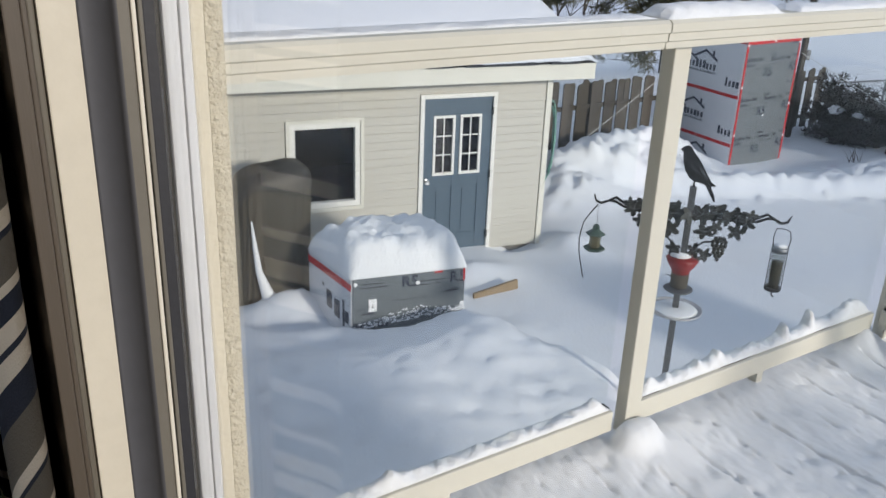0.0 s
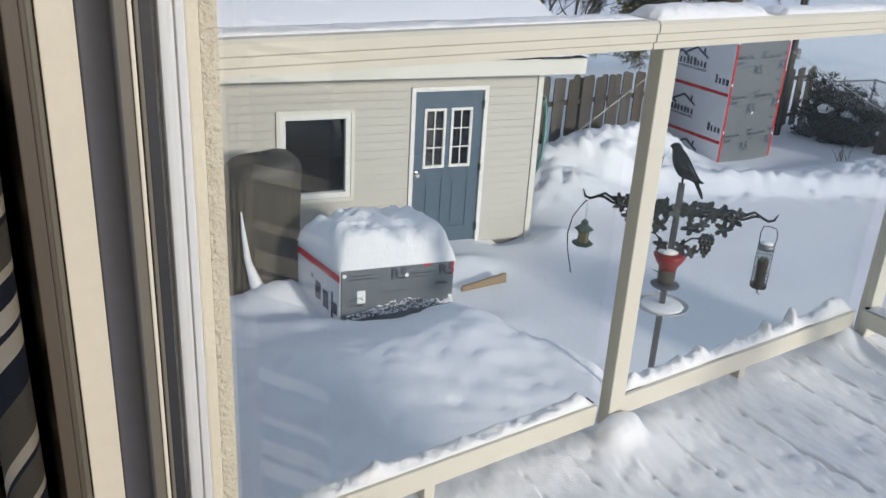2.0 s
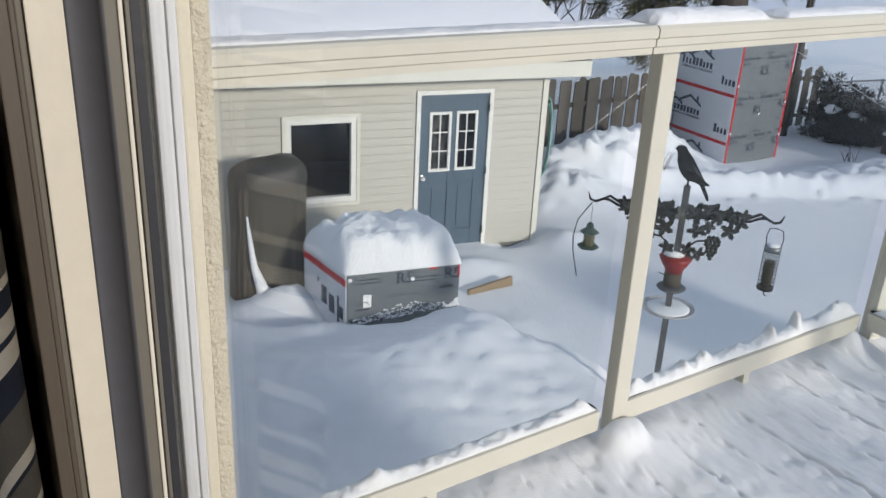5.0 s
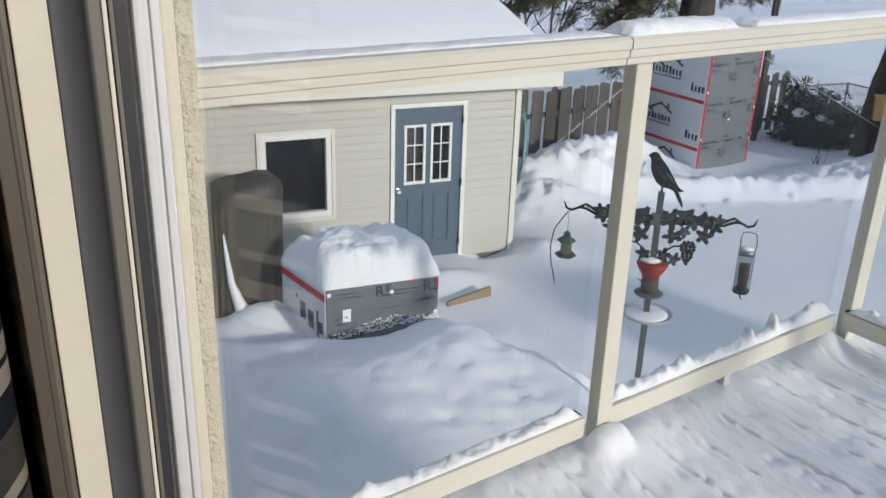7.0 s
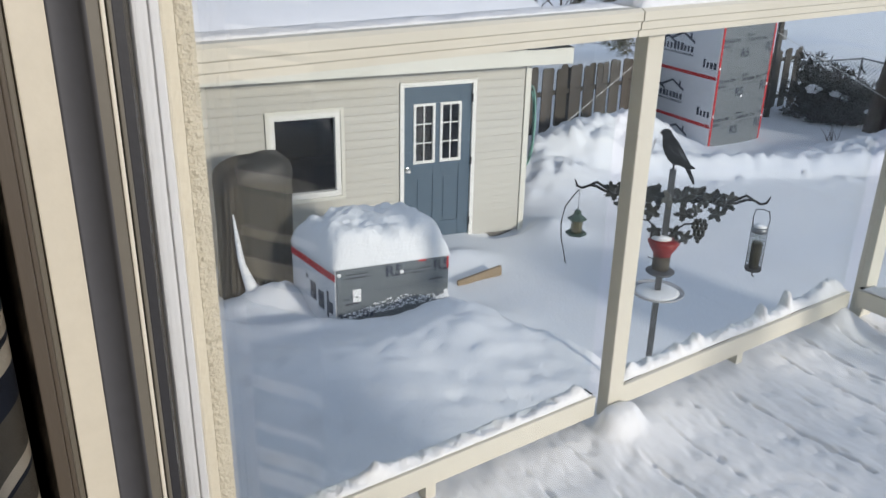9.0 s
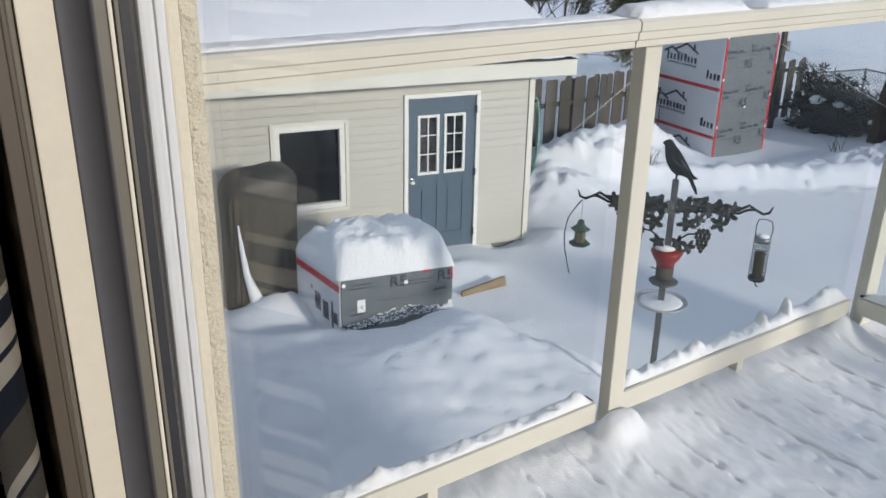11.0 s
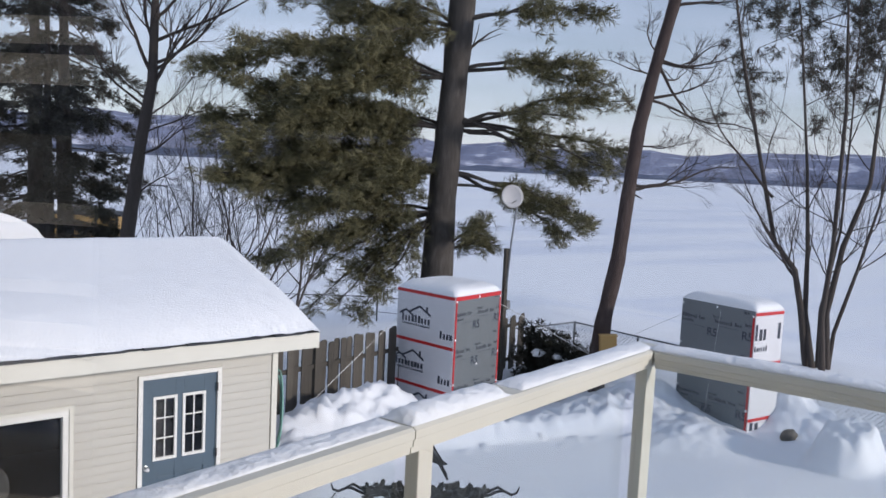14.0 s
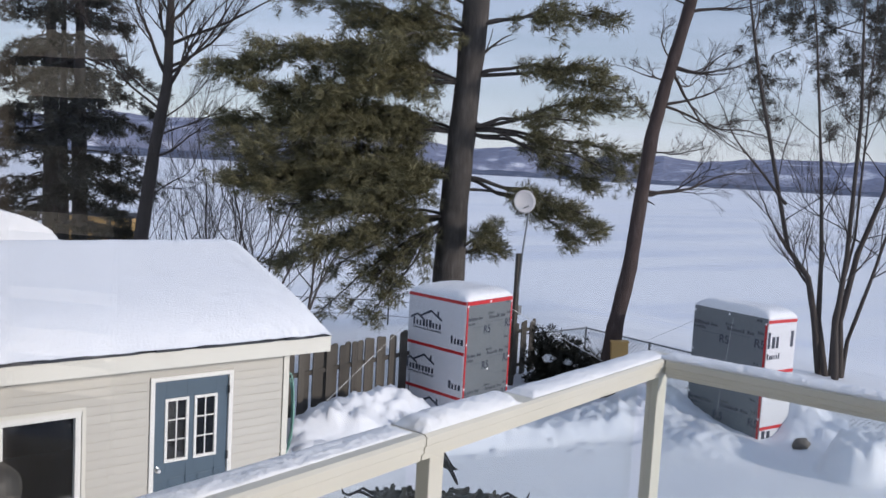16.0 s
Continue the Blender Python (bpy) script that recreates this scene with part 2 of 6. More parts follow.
def curtain_material():
    """Woven cloth with navy, cream and taupe stripes across."""
    m = material("striped_cloth", (0.3, 0.25, 0.19), rough=0.9, vary=0.1, scale=8, fine=300, bump=0.2)
    n, l = m.node_tree.nodes, m.node_tree.links
    b = n["Principled BSDF"]
    tc = n.new("ShaderNodeTexCoord")
    sx = n.new("ShaderNodeSeparateXYZ")
    l.new(tc.outputs["Object"], sx.inputs[0])
    md = n.new("ShaderNodeMath")
    md.operation = "FLOORED_MODULO"
    md.inputs[1].default_value = 0.34
    l.new(sx.outputs["Z"], md.inputs[0])
    dv = n.new("ShaderNodeMath")
    dv.operation = "DIVIDE"
    dv.inputs[1].default_value = 0.34
    l.new(md.outputs[0], dv.inputs[0])
    ramp = n.new("ShaderNodeValToRGB")
    ramp.color_ramp.interpolation = "CONSTANT"
    navy, cream, taupe = (0.018, 0.024, 0.042, 1), (0.66, 0.60, 0.50, 1), (0.13, 0.118, 0.098, 1)
    stops = [(0, taupe), (0.18, navy), (0.34, cream), (0.44, navy), (0.47, cream), (0.56, navy), (0.66, cream), (0.70, taupe), (0.86, navy), (0.89, cream), (0.96, taupe)]
    els = ramp.color_ramp.elements
    els[0].position, els[0].color = stops[0]
    els[1].position, els[1].color = stops[1]
    for p, c in stops[2:]:
        els.new(p).color = c
    l.new(dv.outputs[0], ramp.inputs[0])
    mx = n.new("ShaderNodeMixRGB")
    mx.blend_type = "MULTIPLY"
    mx.inputs[0].default_value = 0.25
    l.new(ramp.outputs[0], mx.inputs[1])
    old = b.inputs["Base Color"].links[0].from_socket
    l.new(old, mx.inputs[2])
    l.new(mx.outputs[0], b.inputs["Base Color"])
    return m


HILLS = hill_material()
# woods tinted blue for distance haze, darker than the hills
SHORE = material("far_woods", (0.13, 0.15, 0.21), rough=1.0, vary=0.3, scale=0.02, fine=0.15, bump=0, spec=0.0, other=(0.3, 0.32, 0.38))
CLOTH = curtain_material()


# ---- mesh helpers ----
def finish(name, bm, mat, parent=None, label="", smooth=False):
    me = bpy.data.meshes.new(name)
    bm.normal_update()
    bm.to_mesh(me)
    bm.free()
    for mt in (mat if isinstance(mat, (list, tuple)) else [mat]):
        me.materials.append(mt)
    if smooth:
        for p in me.polygons:
            p.use_smooth = True
    ob = new(name, me)
    if parent is not None:
        ob.parent = parent
    if label:
        ob["label"] = label
    return ob


def part(name, bm, mat, parent, label="", smooth=False):
    return finish(name, bm, mat, parent, label, smooth)


def thing(name, m, label, category, group="", kind=""):
    e = new(name)
    e.empty_display_size = 0.1
    e.matrix_basis = m
    return tagged(e, label, category, group, kind)


def box(bm, x0, x1, y0, y1, z0, z1, bevel=0.0, m=None):
    r = bmesh.ops.create_cube(bm, size=1)
    vs = r["verts"]
    for v in vs:
        v.co = Vector(((x0 + x1) / 2 + v.co.x * (x1 - x0), (y0 + y1) / 2 + v.co.y * (y1 - y0), (z0 + z1) / 2 + v.co.z * (z1 - z0)))
    if bevel:
        edges = list({e for v in vs for e in v.link_edges})
        out = bmesh.ops.bevel(bm, geom=edges, offset=bevel, segments=2, profile=0.6, affect="EDGES")
        vs = list({v for f in out["faces"] for v in f.verts} | {v for v in vs if v.is_valid})
    if m is not None:
        bmesh.ops.transform(bm, matrix=m, verts=[v for v in vs if v.is_valid])
    return bm


def boxed(*a, bevel=0.0, m=None):
    bm = bmesh.new()
    return box(bm, *a, bevel=bevel, m=m)


def tube(bm, pts, radii, sides=8, close=True):
    """A tapered tube along points."""
    pts = [Vector(p) for p in pts]
    if not isinstance(radii, (list, tuple)):
        radii = [radii] * len(pts)
    rings = []
    up = Vector((0.31, 0.17, 0.93))
    for i, p in enumerate(pts):
        d = (pts[min(i + 1, len(pts) - 1)] - pts[max(i - 1, 0)]).normalized()
        a = d.cross(up)
        if a.length < 0.05:
            a = d.cross(Vector((1, 0, 0)))
        a.normalize()
        b = d.cross(a)
        rings.append([bm.verts.new(p + radii[i] * (math.cos(2 * math.pi * k / sides) * a + math.sin(2 * math.pi * k / sides) * b)) for k in range(sides)])
    for r0, r1 in zip(rings, rings[1:]):
        for k in range(sides):
            bm.faces.new((r0[k], r0[(k + 1) % sides], r1[(k + 1) % sides], r1[k]))
    if close:
        bm.faces.new(rings[0][::-1])
        bm.faces.new(rings[-1])
    return bm


def tubed(pts, radii, sides=8):
    return tube(bmesh.new(), pts, radii, sides)


def lathe(profile, sides=24, bm=None, at=(0, 0, 0)):
    """A turned shape from rows of (radius, height)."""
    bm = bm or bmesh.new()
    rings = [[bm.verts.new((at[0] + r * math.cos(2 * math.pi * k / sides), at[1] + r * math.sin(2 * math.pi * k / sides), at[2] + z)) for k in range(sides)] for r, z in profile]
    for r0, r1 in zip(rings, rings[1:]):
        for k in range(sides):
            bm.faces.new((r0[k], r0[(k + 1) % sides], r1[(k + 1) % sides], r1[k]))
    bm.faces.new(rings[0][::-1])
    bm.faces.new(rings[-1])
    return bm


def plate(bm, pts, depth, m=None):
    """A flat cut-out in the xz plane, with thickness along y."""
    fr = [bm.verts.new((x, -depth / 2, z)) for x, z in pts]
    bk = [bm.verts.new((x, depth / 2, z)) for x, z in pts]
    bm.faces.new(fr)
    bm.faces.new(bk[::-1])
    for i in range(len(pts)):
        j = (i + 1) % len(pts)
        bm.faces.new((fr[j], fr[i], bk[i], bk[j]))
    if m is not None:
        bmesh.ops.transform(bm, matrix=m, verts=fr + bk)
    return bm


def sheet(xs, ys, height, mat, name, parent=None, smooth=True, skirt=None):
    """A height field over a grid; skirt: how far its rim goes down."""
    verts = [(x, y, height(x, y)) for y in ys for x in xs]
    nx = len(xs)
    faces = [(j * nx + i, j * nx + i + 1, (j + 1) * nx + i + 1, (j + 1) * nx + i) for j in range(len(ys) - 1) for i in range(nx - 1)]
    if skirt is not None:
        rim = [i for i in range(nx)] + [j * nx + nx - 1 for j in range(1, len(ys))] + [(len(ys) - 1) * nx + i for i in range(nx - 2, -1, -1)] + [j * nx for j in range(len(ys) - 2, 0, -1)]
        base = len(verts)
        verts += [(verts[k][0], verts[k][1], skirt) for k in rim]
        n = len(rim)
        faces += [(rim[(k + 1) % n], rim[k], base + k, base + (k + 1) % n) for k in range(n)]
        faces.append(tuple(base + k for k in range(n - 1, -1, -1)))
    me = bpy.data.meshes.new(name)
    me.from_pydata(verts, [], faces)
    me.materials.append(mat)
    if smooth:
        me.polygons.foreach_set("use_smooth", [True] * len(me.polygons))
    ob = new(name, me)
    if parent is not None:
        ob.parent = parent
    return ob


def lettering(name, text, size, mat, parent, m, label=""):
    """Flat letters as a thin mesh of their own."""
    cu = bpy.data.curves.new("text", "FONT")
    cu.body, cu.size, cu.extrude = text, size, 0.0008
    cu.align_x = "CENTER"
    cu.offset = 0.018 * size
    tmp = bpy.data.objects.new("text", cu)
    scene.collection.objects.link(tmp)
    dg = bpy.context.evaluated_depsgraph_get()
    me = bpy.data.meshes.new_from_object(tmp.evaluated_get(dg))
    bpy.data.objects.remove(tmp)
    me.materials.clear()
    me.materials.append(mat)
    ob = new(name, me)
    ob.parent = parent
    ob.matrix_basis = m
    if label:
        ob["label"] = label
    return ob


def fbm(x, y, s, seed=0.0, octaves=3):
    return noise.fractal(Vector((x * s, y * s, seed)), 1.0, 2.0, octaves)


def bump_at(x, y, cx, cy, rx, ry, turn=0.0):
    c, s = math.cos(turn), math.sin(turn)
    u, v = ((x - cx) * c + (y - cy) * s) / rx, (-(x - cx) * s + (y - cy) * c) / ry
    return math.exp(-(u * u + v * v))


def smooth_step(a, b, v):
    k = min(1.0, max(0.0, (v - a) / (b - a)))
    return k * k * (3 - 2 * k)


# ---- ground: one sheet of snow out to the horizon ----
def ground_height(x, y):
    # distance past the chain fence, where the bank falls to the lake
    out = max((x - 17.6) / 1.0, (y - 13.6) / 1.0, 0.0)
    if out > 60:
        return -4.0
    h = 0.14 - 4.14 * smooth_step(0.3, 34, out)
    near = 1 - smooth_step(0, 8, out)
    if near <= 0:
        return h + 0.05 * fbm(x, y, 0.15)
    # shovelled mound in front of the deck
    d = ((x - 2.55) / 2.66) ** 2 + ((y - 4.35) / 2.25) ** 2 + 0.10 * fbm(x, y, 1.1, 6.0)
    m = 0.42 * (1 - smooth_step(0.55, 0.98, d)) + 0.22 * bump_at(x, y, 2.6, 4.7, 1.5, 0.9, 0.3) + 0.12 * bump_at(x, y, 3.9, 5.4, 0.8, 0.5, -0.6)
    m += 0.2 * bump_at(x, y, 1.2, 6.4, 1.6, 0.9)
    m += 0.07 * smooth_step(0.55, 0.8, d) * (1 - smooth_step(0.85, 1.0, d)) * (0.5 + abs(fbm(x, y, 5.0, 12.0)))
    m *= 1 - 0.40 * smooth_step(5.0, 6.05, y) * smooth_step(1.6, 2.4, x) * (1 - smooth_step(3.6, 4.2, x))
    # banks thrown up beside the cleared yard
    bank = 0.64 * bump_at(x, y, 8.8, 10.6, 1.6, 0.75, 0.15) + 0.34 * bump_at(x, y, 9.9, 11.0, 0.7, 0.6) + 0.30 * bump_at(x, y, 7.4, 9.7, 0.9, 0.7)
    edge = 9.55 - 0.29 * (x - 9.0) + 0.12 * fbm(x, 0.0, 0.9, 3.0)
    lip = smooth_step(-0.15, 0.25, y - edge) * smooth_step(5.5, 8.5, x) * (1 - smooth_step(13.2, 14.6, x))
    lip *= 1 - smooth_step(0.7, 1.6, y - edge)
    bank += 0.17 * lip + 0.10 * bump_at(x, y, 10.5, 9.35, 3.0, 0.28, -0.27)
    bank += 0.22 * bump_at(x, y, 13.6, 9.2, 1.3, 0.9) + 0.5 * bump_at(x, y, 15.0, 8.9, 0.9, 0.9) + 0.25 * bump_at(x, y, 14.2, 7.4, 1.0, 0.8)
    bank += 0.70 * bump_at(x, y, 16.45, 6.75, 0.6, 0.5) + 0.22 * bump_at(x, y, 16.7, 6.0, 0.8, 0.8) + 0.50 * (1 - smooth_step(0.3, 1.1, ((x - 15.1) / 0.75) ** 2 + ((y - 5.0) / 0.6) ** 2)) + 0.2 * bump_at(x, y, 16.0, 4.9, 1.2, 1.2)
    bank += 0.18 * bump_at(x, y, 6.55, 8.05, 0.3, 0.4) - 0.20 * bump_at(x, y, 5.95, 8.42, 0.32, 0.16) + 0.12 * bump_at(x, y, 4.9, 7.6, 0.5, 0.3) + 0.13 * bump_at(x, y, 4.2, 6.0, 0.6, 0.3) + 0.24 * bump_at(x, y, 2.5, 7.15, 0.5, 0.3)
    rough = min(1.0, 2.6 * bank)
    soft = min(1.0, 2.2 * m)
    lumps = 0.09 * rough * fbm(x, y, 2.4, 1.0) + 0.12 * rough * abs(fbm(x, y, 4.2, 5.0)) + 0.06 * rough * fbm(x, y, 9.0, 9.0)
    lumps += soft * (0.035 * fbm(x, y, 1.5, 1.0) + 0.030 * fbm(x, y, 4.5, 5.0) + 0.024 * fbm(x, y, 12.0, 9.0))
    # prints of boots and small animals
    lumps -= 0.03 * soft * smooth_step(0.35, 0.6, fbm(x, y, 6.5, 15.0)) + 0.012 * smooth_step(0.5, 0.7, fbm(x, y, 5.0, 25.0))
    lumps += 0.10 * smooth_step(0.45, 0.75, fbm(x, y, 4.5, 33.0)) * bump_at(y - edge, 0, 0.1, 0, 0.55, 1.0) * smooth_step(7.0, 9.0, x)
    lumps -= 0.05 * (bump_at(x, y, 12.45, 4.85, 0.10, 0.07) + bump_at(x, y, 12.62, 4.72, 0.08, 0.10) + bump_at(x, y, 12.5, 4.6, 0.07, 0.07))
    lumps += 0.012 * fbm(x, y, 0.8, 2.0) + 0.004 * fbm(x, y, 5.0, 8.0)
    return h + (m + bank + lumps) * near


def spread(lo, hi, fine_lo, fine_hi, step, grow=1.16):
    mid = list(np.arange(fine_lo, fine_hi + step / 2, step))
    left, s, x = [], step, fine_lo
    while x > lo:
        s = s * grow
        x -= s
        left.append(x)
    right, s, x = [], step, fine_hi
    while x < hi:
        s = s * grow
        x += s
        right.append(x)
    return [float(v) for v in left[::-1] + mid + right]


ground = sheet(spread(-4500, 4500, 1.0, 16.6, 0.075), spread(-4500, 4500, 2.2, 12.2, 0.065), ground_height, LAKE_SNOW, "ground")
tagged(ground, "snow-covered yard falling to a frozen snowy lake", "ground", kind="structure")


# far shore: wooded ridges beyond the lake
def ridge(name, dist, high, seed, az0, az1, mat, label):
    verts, faces = [], []
    n = 220
    for i in range(n + 1):
        az = radians(az0 + (az1 - az0) * i / n)
        top = high * (0.62 + 0.33 * fbm(i * 0.02, 0, 1.0, seed) + 0.10 * fbm(i * 0.15, 0, 1.0, seed + 3))
        for k, (back, f) in enumerate(((0, 0.0), (60, 0.35), (220, 0.75), (500, 1.0), (900, 0.9))):
            d = dist + back + 40 * fbm(i * 0.06, k, 1.0, seed + 7)
            verts.append((d * math.sin(az), d * math.cos(az), -4.2 + top * f + (6 * fbm(i * 0.5, k, 1.0, seed) if 0 < k else 0)))
    for i in range(n):
        for k in range(4):
            a = i * 5 + k
            faces.append((a, a + 5, a + 6, a + 1))
    me = bpy.data.meshes.new(name)
    me.from_pydata(verts, [], faces)
    me.materials.append(mat)
    ob = new(name, me)
    return tagged(ob, label, "hills", kind="structure")


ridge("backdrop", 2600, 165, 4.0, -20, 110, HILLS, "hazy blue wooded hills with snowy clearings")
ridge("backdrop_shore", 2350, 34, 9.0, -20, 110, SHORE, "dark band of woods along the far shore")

# ---- house, window and deck (their own axes: x along the front railing, y away from the house end) ----
DECK = pose(2.003, 0.421, 0, 0, 0, 11.5)
WALL_OUT, WALL_IN = -1.1615, -1.404     # faces of the house wall that holds the window
JAMB_END = -0.311                      # the window's far reveal
IN = -0.0185                           # the reveal pieces, set back from the face
SILL, HEAD, NEAR_END = 3.35, 5.45, -2.1
Z_DECK = 3.03


def placed(ob, m=DECK):
    ob.matrix_basis = m
    return ob


def structure(name, bm, mat, label, category, m=DECK, smooth=False):
    return placed(tagged(finish(name, bm, mat, smooth=smooth), label, category, kind="structure"), m)


def jamb_shadow_cove(w, s0, s1):
    """A hollow grey cove for the shadow band on the jamb; its outer side turns to the room."""
    bm = bmesh.new()
    prof = [(s0 + (s1 - s0) * k / 12, JAMB_END + 0.003 - 0.034 * (1 - math.sqrt(max(0.0, 1 - (k / 12) ** 2)))) for k in range(13)] + [(s1, JAMB_END + 0.028), (s0, JAMB_END + 0.028)]
    lo = [bm.verts.new((x, y, SILL)) for x, y in prof]
    hi = [bm.verts.new((x, y, HEAD)) for x, y in prof]
    for i in range(len(prof)):
        j = (i + 1) % len(prof)
        bm.faces.new((lo[j], lo[i], hi[i], hi[j]))
    part("shadow_cove", bm, REVEAL_SHADOW, w, "grey cove standing for the shadow on the jamb", smooth=True)


def house():
    bm = bmesh.new()
    inner = WALL_IN + 0.02
    outer = WALL_OUT - 0.02
    box(bm, inner, outer, JAMB_END + 0.0295, 3.2, -0.2, 5.9)
    box(bm, inner, outer, -9.0, NEAR_END, -0.2, 5.9)
    box(bm, inner, outer, NEAR_END, JAMB_END + 0.0295, -0.2, SILL)
    box(bm, inner, outer, NEAR_END, JAMB_END + 0.0295, HEAD, 5.9)
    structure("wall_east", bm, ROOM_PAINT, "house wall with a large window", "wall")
    # stucco skin with a rounded return at the reveal
    bm = bmesh.new()
    box(bm, WALL_OUT - 0.0275, WALL_OUT, JAMB_END, 3.2, -0.2, 5.9, bevel=0.009)
    box(bm, WALL_OUT - 0.030, WALL_OUT, -9.0, NEAR_END, -0.2, 5.9)
    box(bm, WALL_OUT - 0.030, WALL_OUT, NEAR_END, JAMB_END, -0.2, SILL)
    box(bm, WALL_OUT - 0.030, WALL_OUT, NEAR_END, JAMB_END, HEAD, 5.9)
    structure("wall_east_stucco", bm, STUCCO, "rough cream stucco on the outside wall", "wall")
    # unseen block added behind the deck to keep sun off the mound
    structure("wall_shade_block", boxed(WALL_OUT + 0.002, 3.6, -10.0, -7.2, -0.2, 4.6), STUCCO, "unseen cream wall that throws shade on the snow mound", "wall")
    for name, a in (("wall_west", (-5.6, -5.4, -6.2, 3.2)), ("wall_north", (-5.4, inner, 3.0, 3.2)), ("wall_south", (-5.4, inner, -6.2, -6.0))):
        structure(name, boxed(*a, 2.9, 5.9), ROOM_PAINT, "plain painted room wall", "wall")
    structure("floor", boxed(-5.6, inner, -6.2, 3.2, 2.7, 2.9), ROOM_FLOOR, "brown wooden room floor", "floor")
    structure("ceiling", boxed(-5.6, WALL_OUT, -9.0, 3.2, 5.9, 6.05), ROOM_PAINT, "plain dark room ceiling", "ceiling")
    # window: reveal pieces from the room outwards
    w = placed(tagged(new("window_1"), "large window with beige jamb and white vinyl frame", "window", kind="structure"))
    e = JAMB_END

    def upright(name, s0, s1, proud, mat, label="", bevel=0.002, deep=0.03):
        part(name, boxed(s0 + IN, s1 + IN, e - proud, e + deep, SILL, HEAD, bevel=bevel), mat, w, label)

    upright("casing", -1.399, -1.380, 0.010, BROWN_TRIM, "brown stained inner casing", deep=0.09)
    upright("casing_bead", -1.379, -1.372, 0.003, BROWN_TRIM)
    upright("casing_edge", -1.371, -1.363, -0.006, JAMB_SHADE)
    upright("jamb", -1.362, -1.319, 0.0, JAMB, "beige painted jamb")
    jamb_shadow_cove(w, -1.318 + IN, -1.281 + IN)
    upright("stop", -1.280, -1.2605, 0.006, JAMB_SHADE, "taupe inner stop, its shade in the colour")
    upright("bead", -1.260, -1.254, 0.008, JAMB)
    upright("gasket", -1.2535, -1.2505, -0.006, GASKET)
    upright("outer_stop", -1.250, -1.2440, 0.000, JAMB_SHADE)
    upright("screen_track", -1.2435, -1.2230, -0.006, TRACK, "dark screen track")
    upright("frame", -1.2225, -1.2020, 0.003, WHITE_VINYL, "white vinyl outer frame", bevel=0.005)
    upright("frame_flange", -1.2015, -1.1895, 0.006, WHITE_VINYL)
    upright("plaster_return", -1.1890, -1.1710, 0.004, STUCCO_SMOOTH, "smooth cream plaster return")
    part("sill", boxed(-1.42, -1.16, NEAR_END, e, SILL - 0.03, SILL, bevel=0.004), JAMB, w)
    part("head_jamb", boxed(-1.39, -1.21, NEAR_END, e, HEAD, HEAD + 0.03), JAMB, w)
    part("far_jamb", boxed(-1.39, -1.21, NEAR_END - 0.03, NEAR_END, SILL, HEAD), JAMB, w)
    pane = part("pane", boxed(-1.272, -1.269, NEAR_END, e - 0.082, SILL, HEAD), GLASS, w, "clear window glass")
    pane.visible_shadow = False


house()


def curtain():
    """Gathered cloth hanging beside the window."""
    bm = bmesh.new()
    rows = []
    n = 130
    for z in np.linspace(2.95, 5.62, 60):
        row = []
        for i in range(n + 1):
            u = i / n
            y = JAMB_END - 0.085 + 0.9 * u
            # the hem turns towards the window, the rest hangs in shallow folds
            hem = smooth_step(0.0, 0.16, u) * (1 - smooth_step(0.17, 0.24, u))
            deep = smooth_step(0.2, 0.35, u)
            s = -1.497 + 0.062 * hem + 0.02 * deep + 0.008 * deep * math.sin(u * 2 * math.pi * 8 + 0.35 * math.sin(z * 1.7)) + 0.003 * fbm(u * 6, z, 1.0)
            row.append(bm.verts.new((s, y, z)))
        rows.append(row)
    for r0, r1 in zip(rows, rows[1:]):
        for i in range(n):
            bm.faces.new((r0[i], r0[i + 1], r1[i + 1], r1[i]))
    bmesh.ops.solidify(bm, geom=list(bm.faces), thickness=0.003)
    ob = placed(finish("curtain", bm, CLOTH, smooth=True))
    tagged(ob, "gathered curtain with navy, cream and taupe stripes", "curtain")
    rod = thing("curtain_rod", DECK, "dark metal curtain rod above the window", "curtain rod")
    part("rod", tubed([(-1.482, -3.2, 5.64), (-1.482, 0.4, 5.64)], 0.012, 12), IRON, rod)
    part("finial", lathe([(0.004, -0.025), (0.02, -0.01), (0.024, 0), (0.02, 0.01), (0.004, 0.025)], 12, at=(-1.482, 0.42, 5.64)), IRON, rod)
    for y in (-3.0, 0.0):
        part("bracket", boxed(-1.482, WALL_IN + 0.02, y - 0.01, y + 0.01, 5.63, 5.65), IRON, rod)


curtain()

# ---- deck ----
S_END = 1.322         # outer side of the corner post
FRONT = 0.0           # front faces of the posts
JOINT = -0.054        # where the two lengths of top rail meet


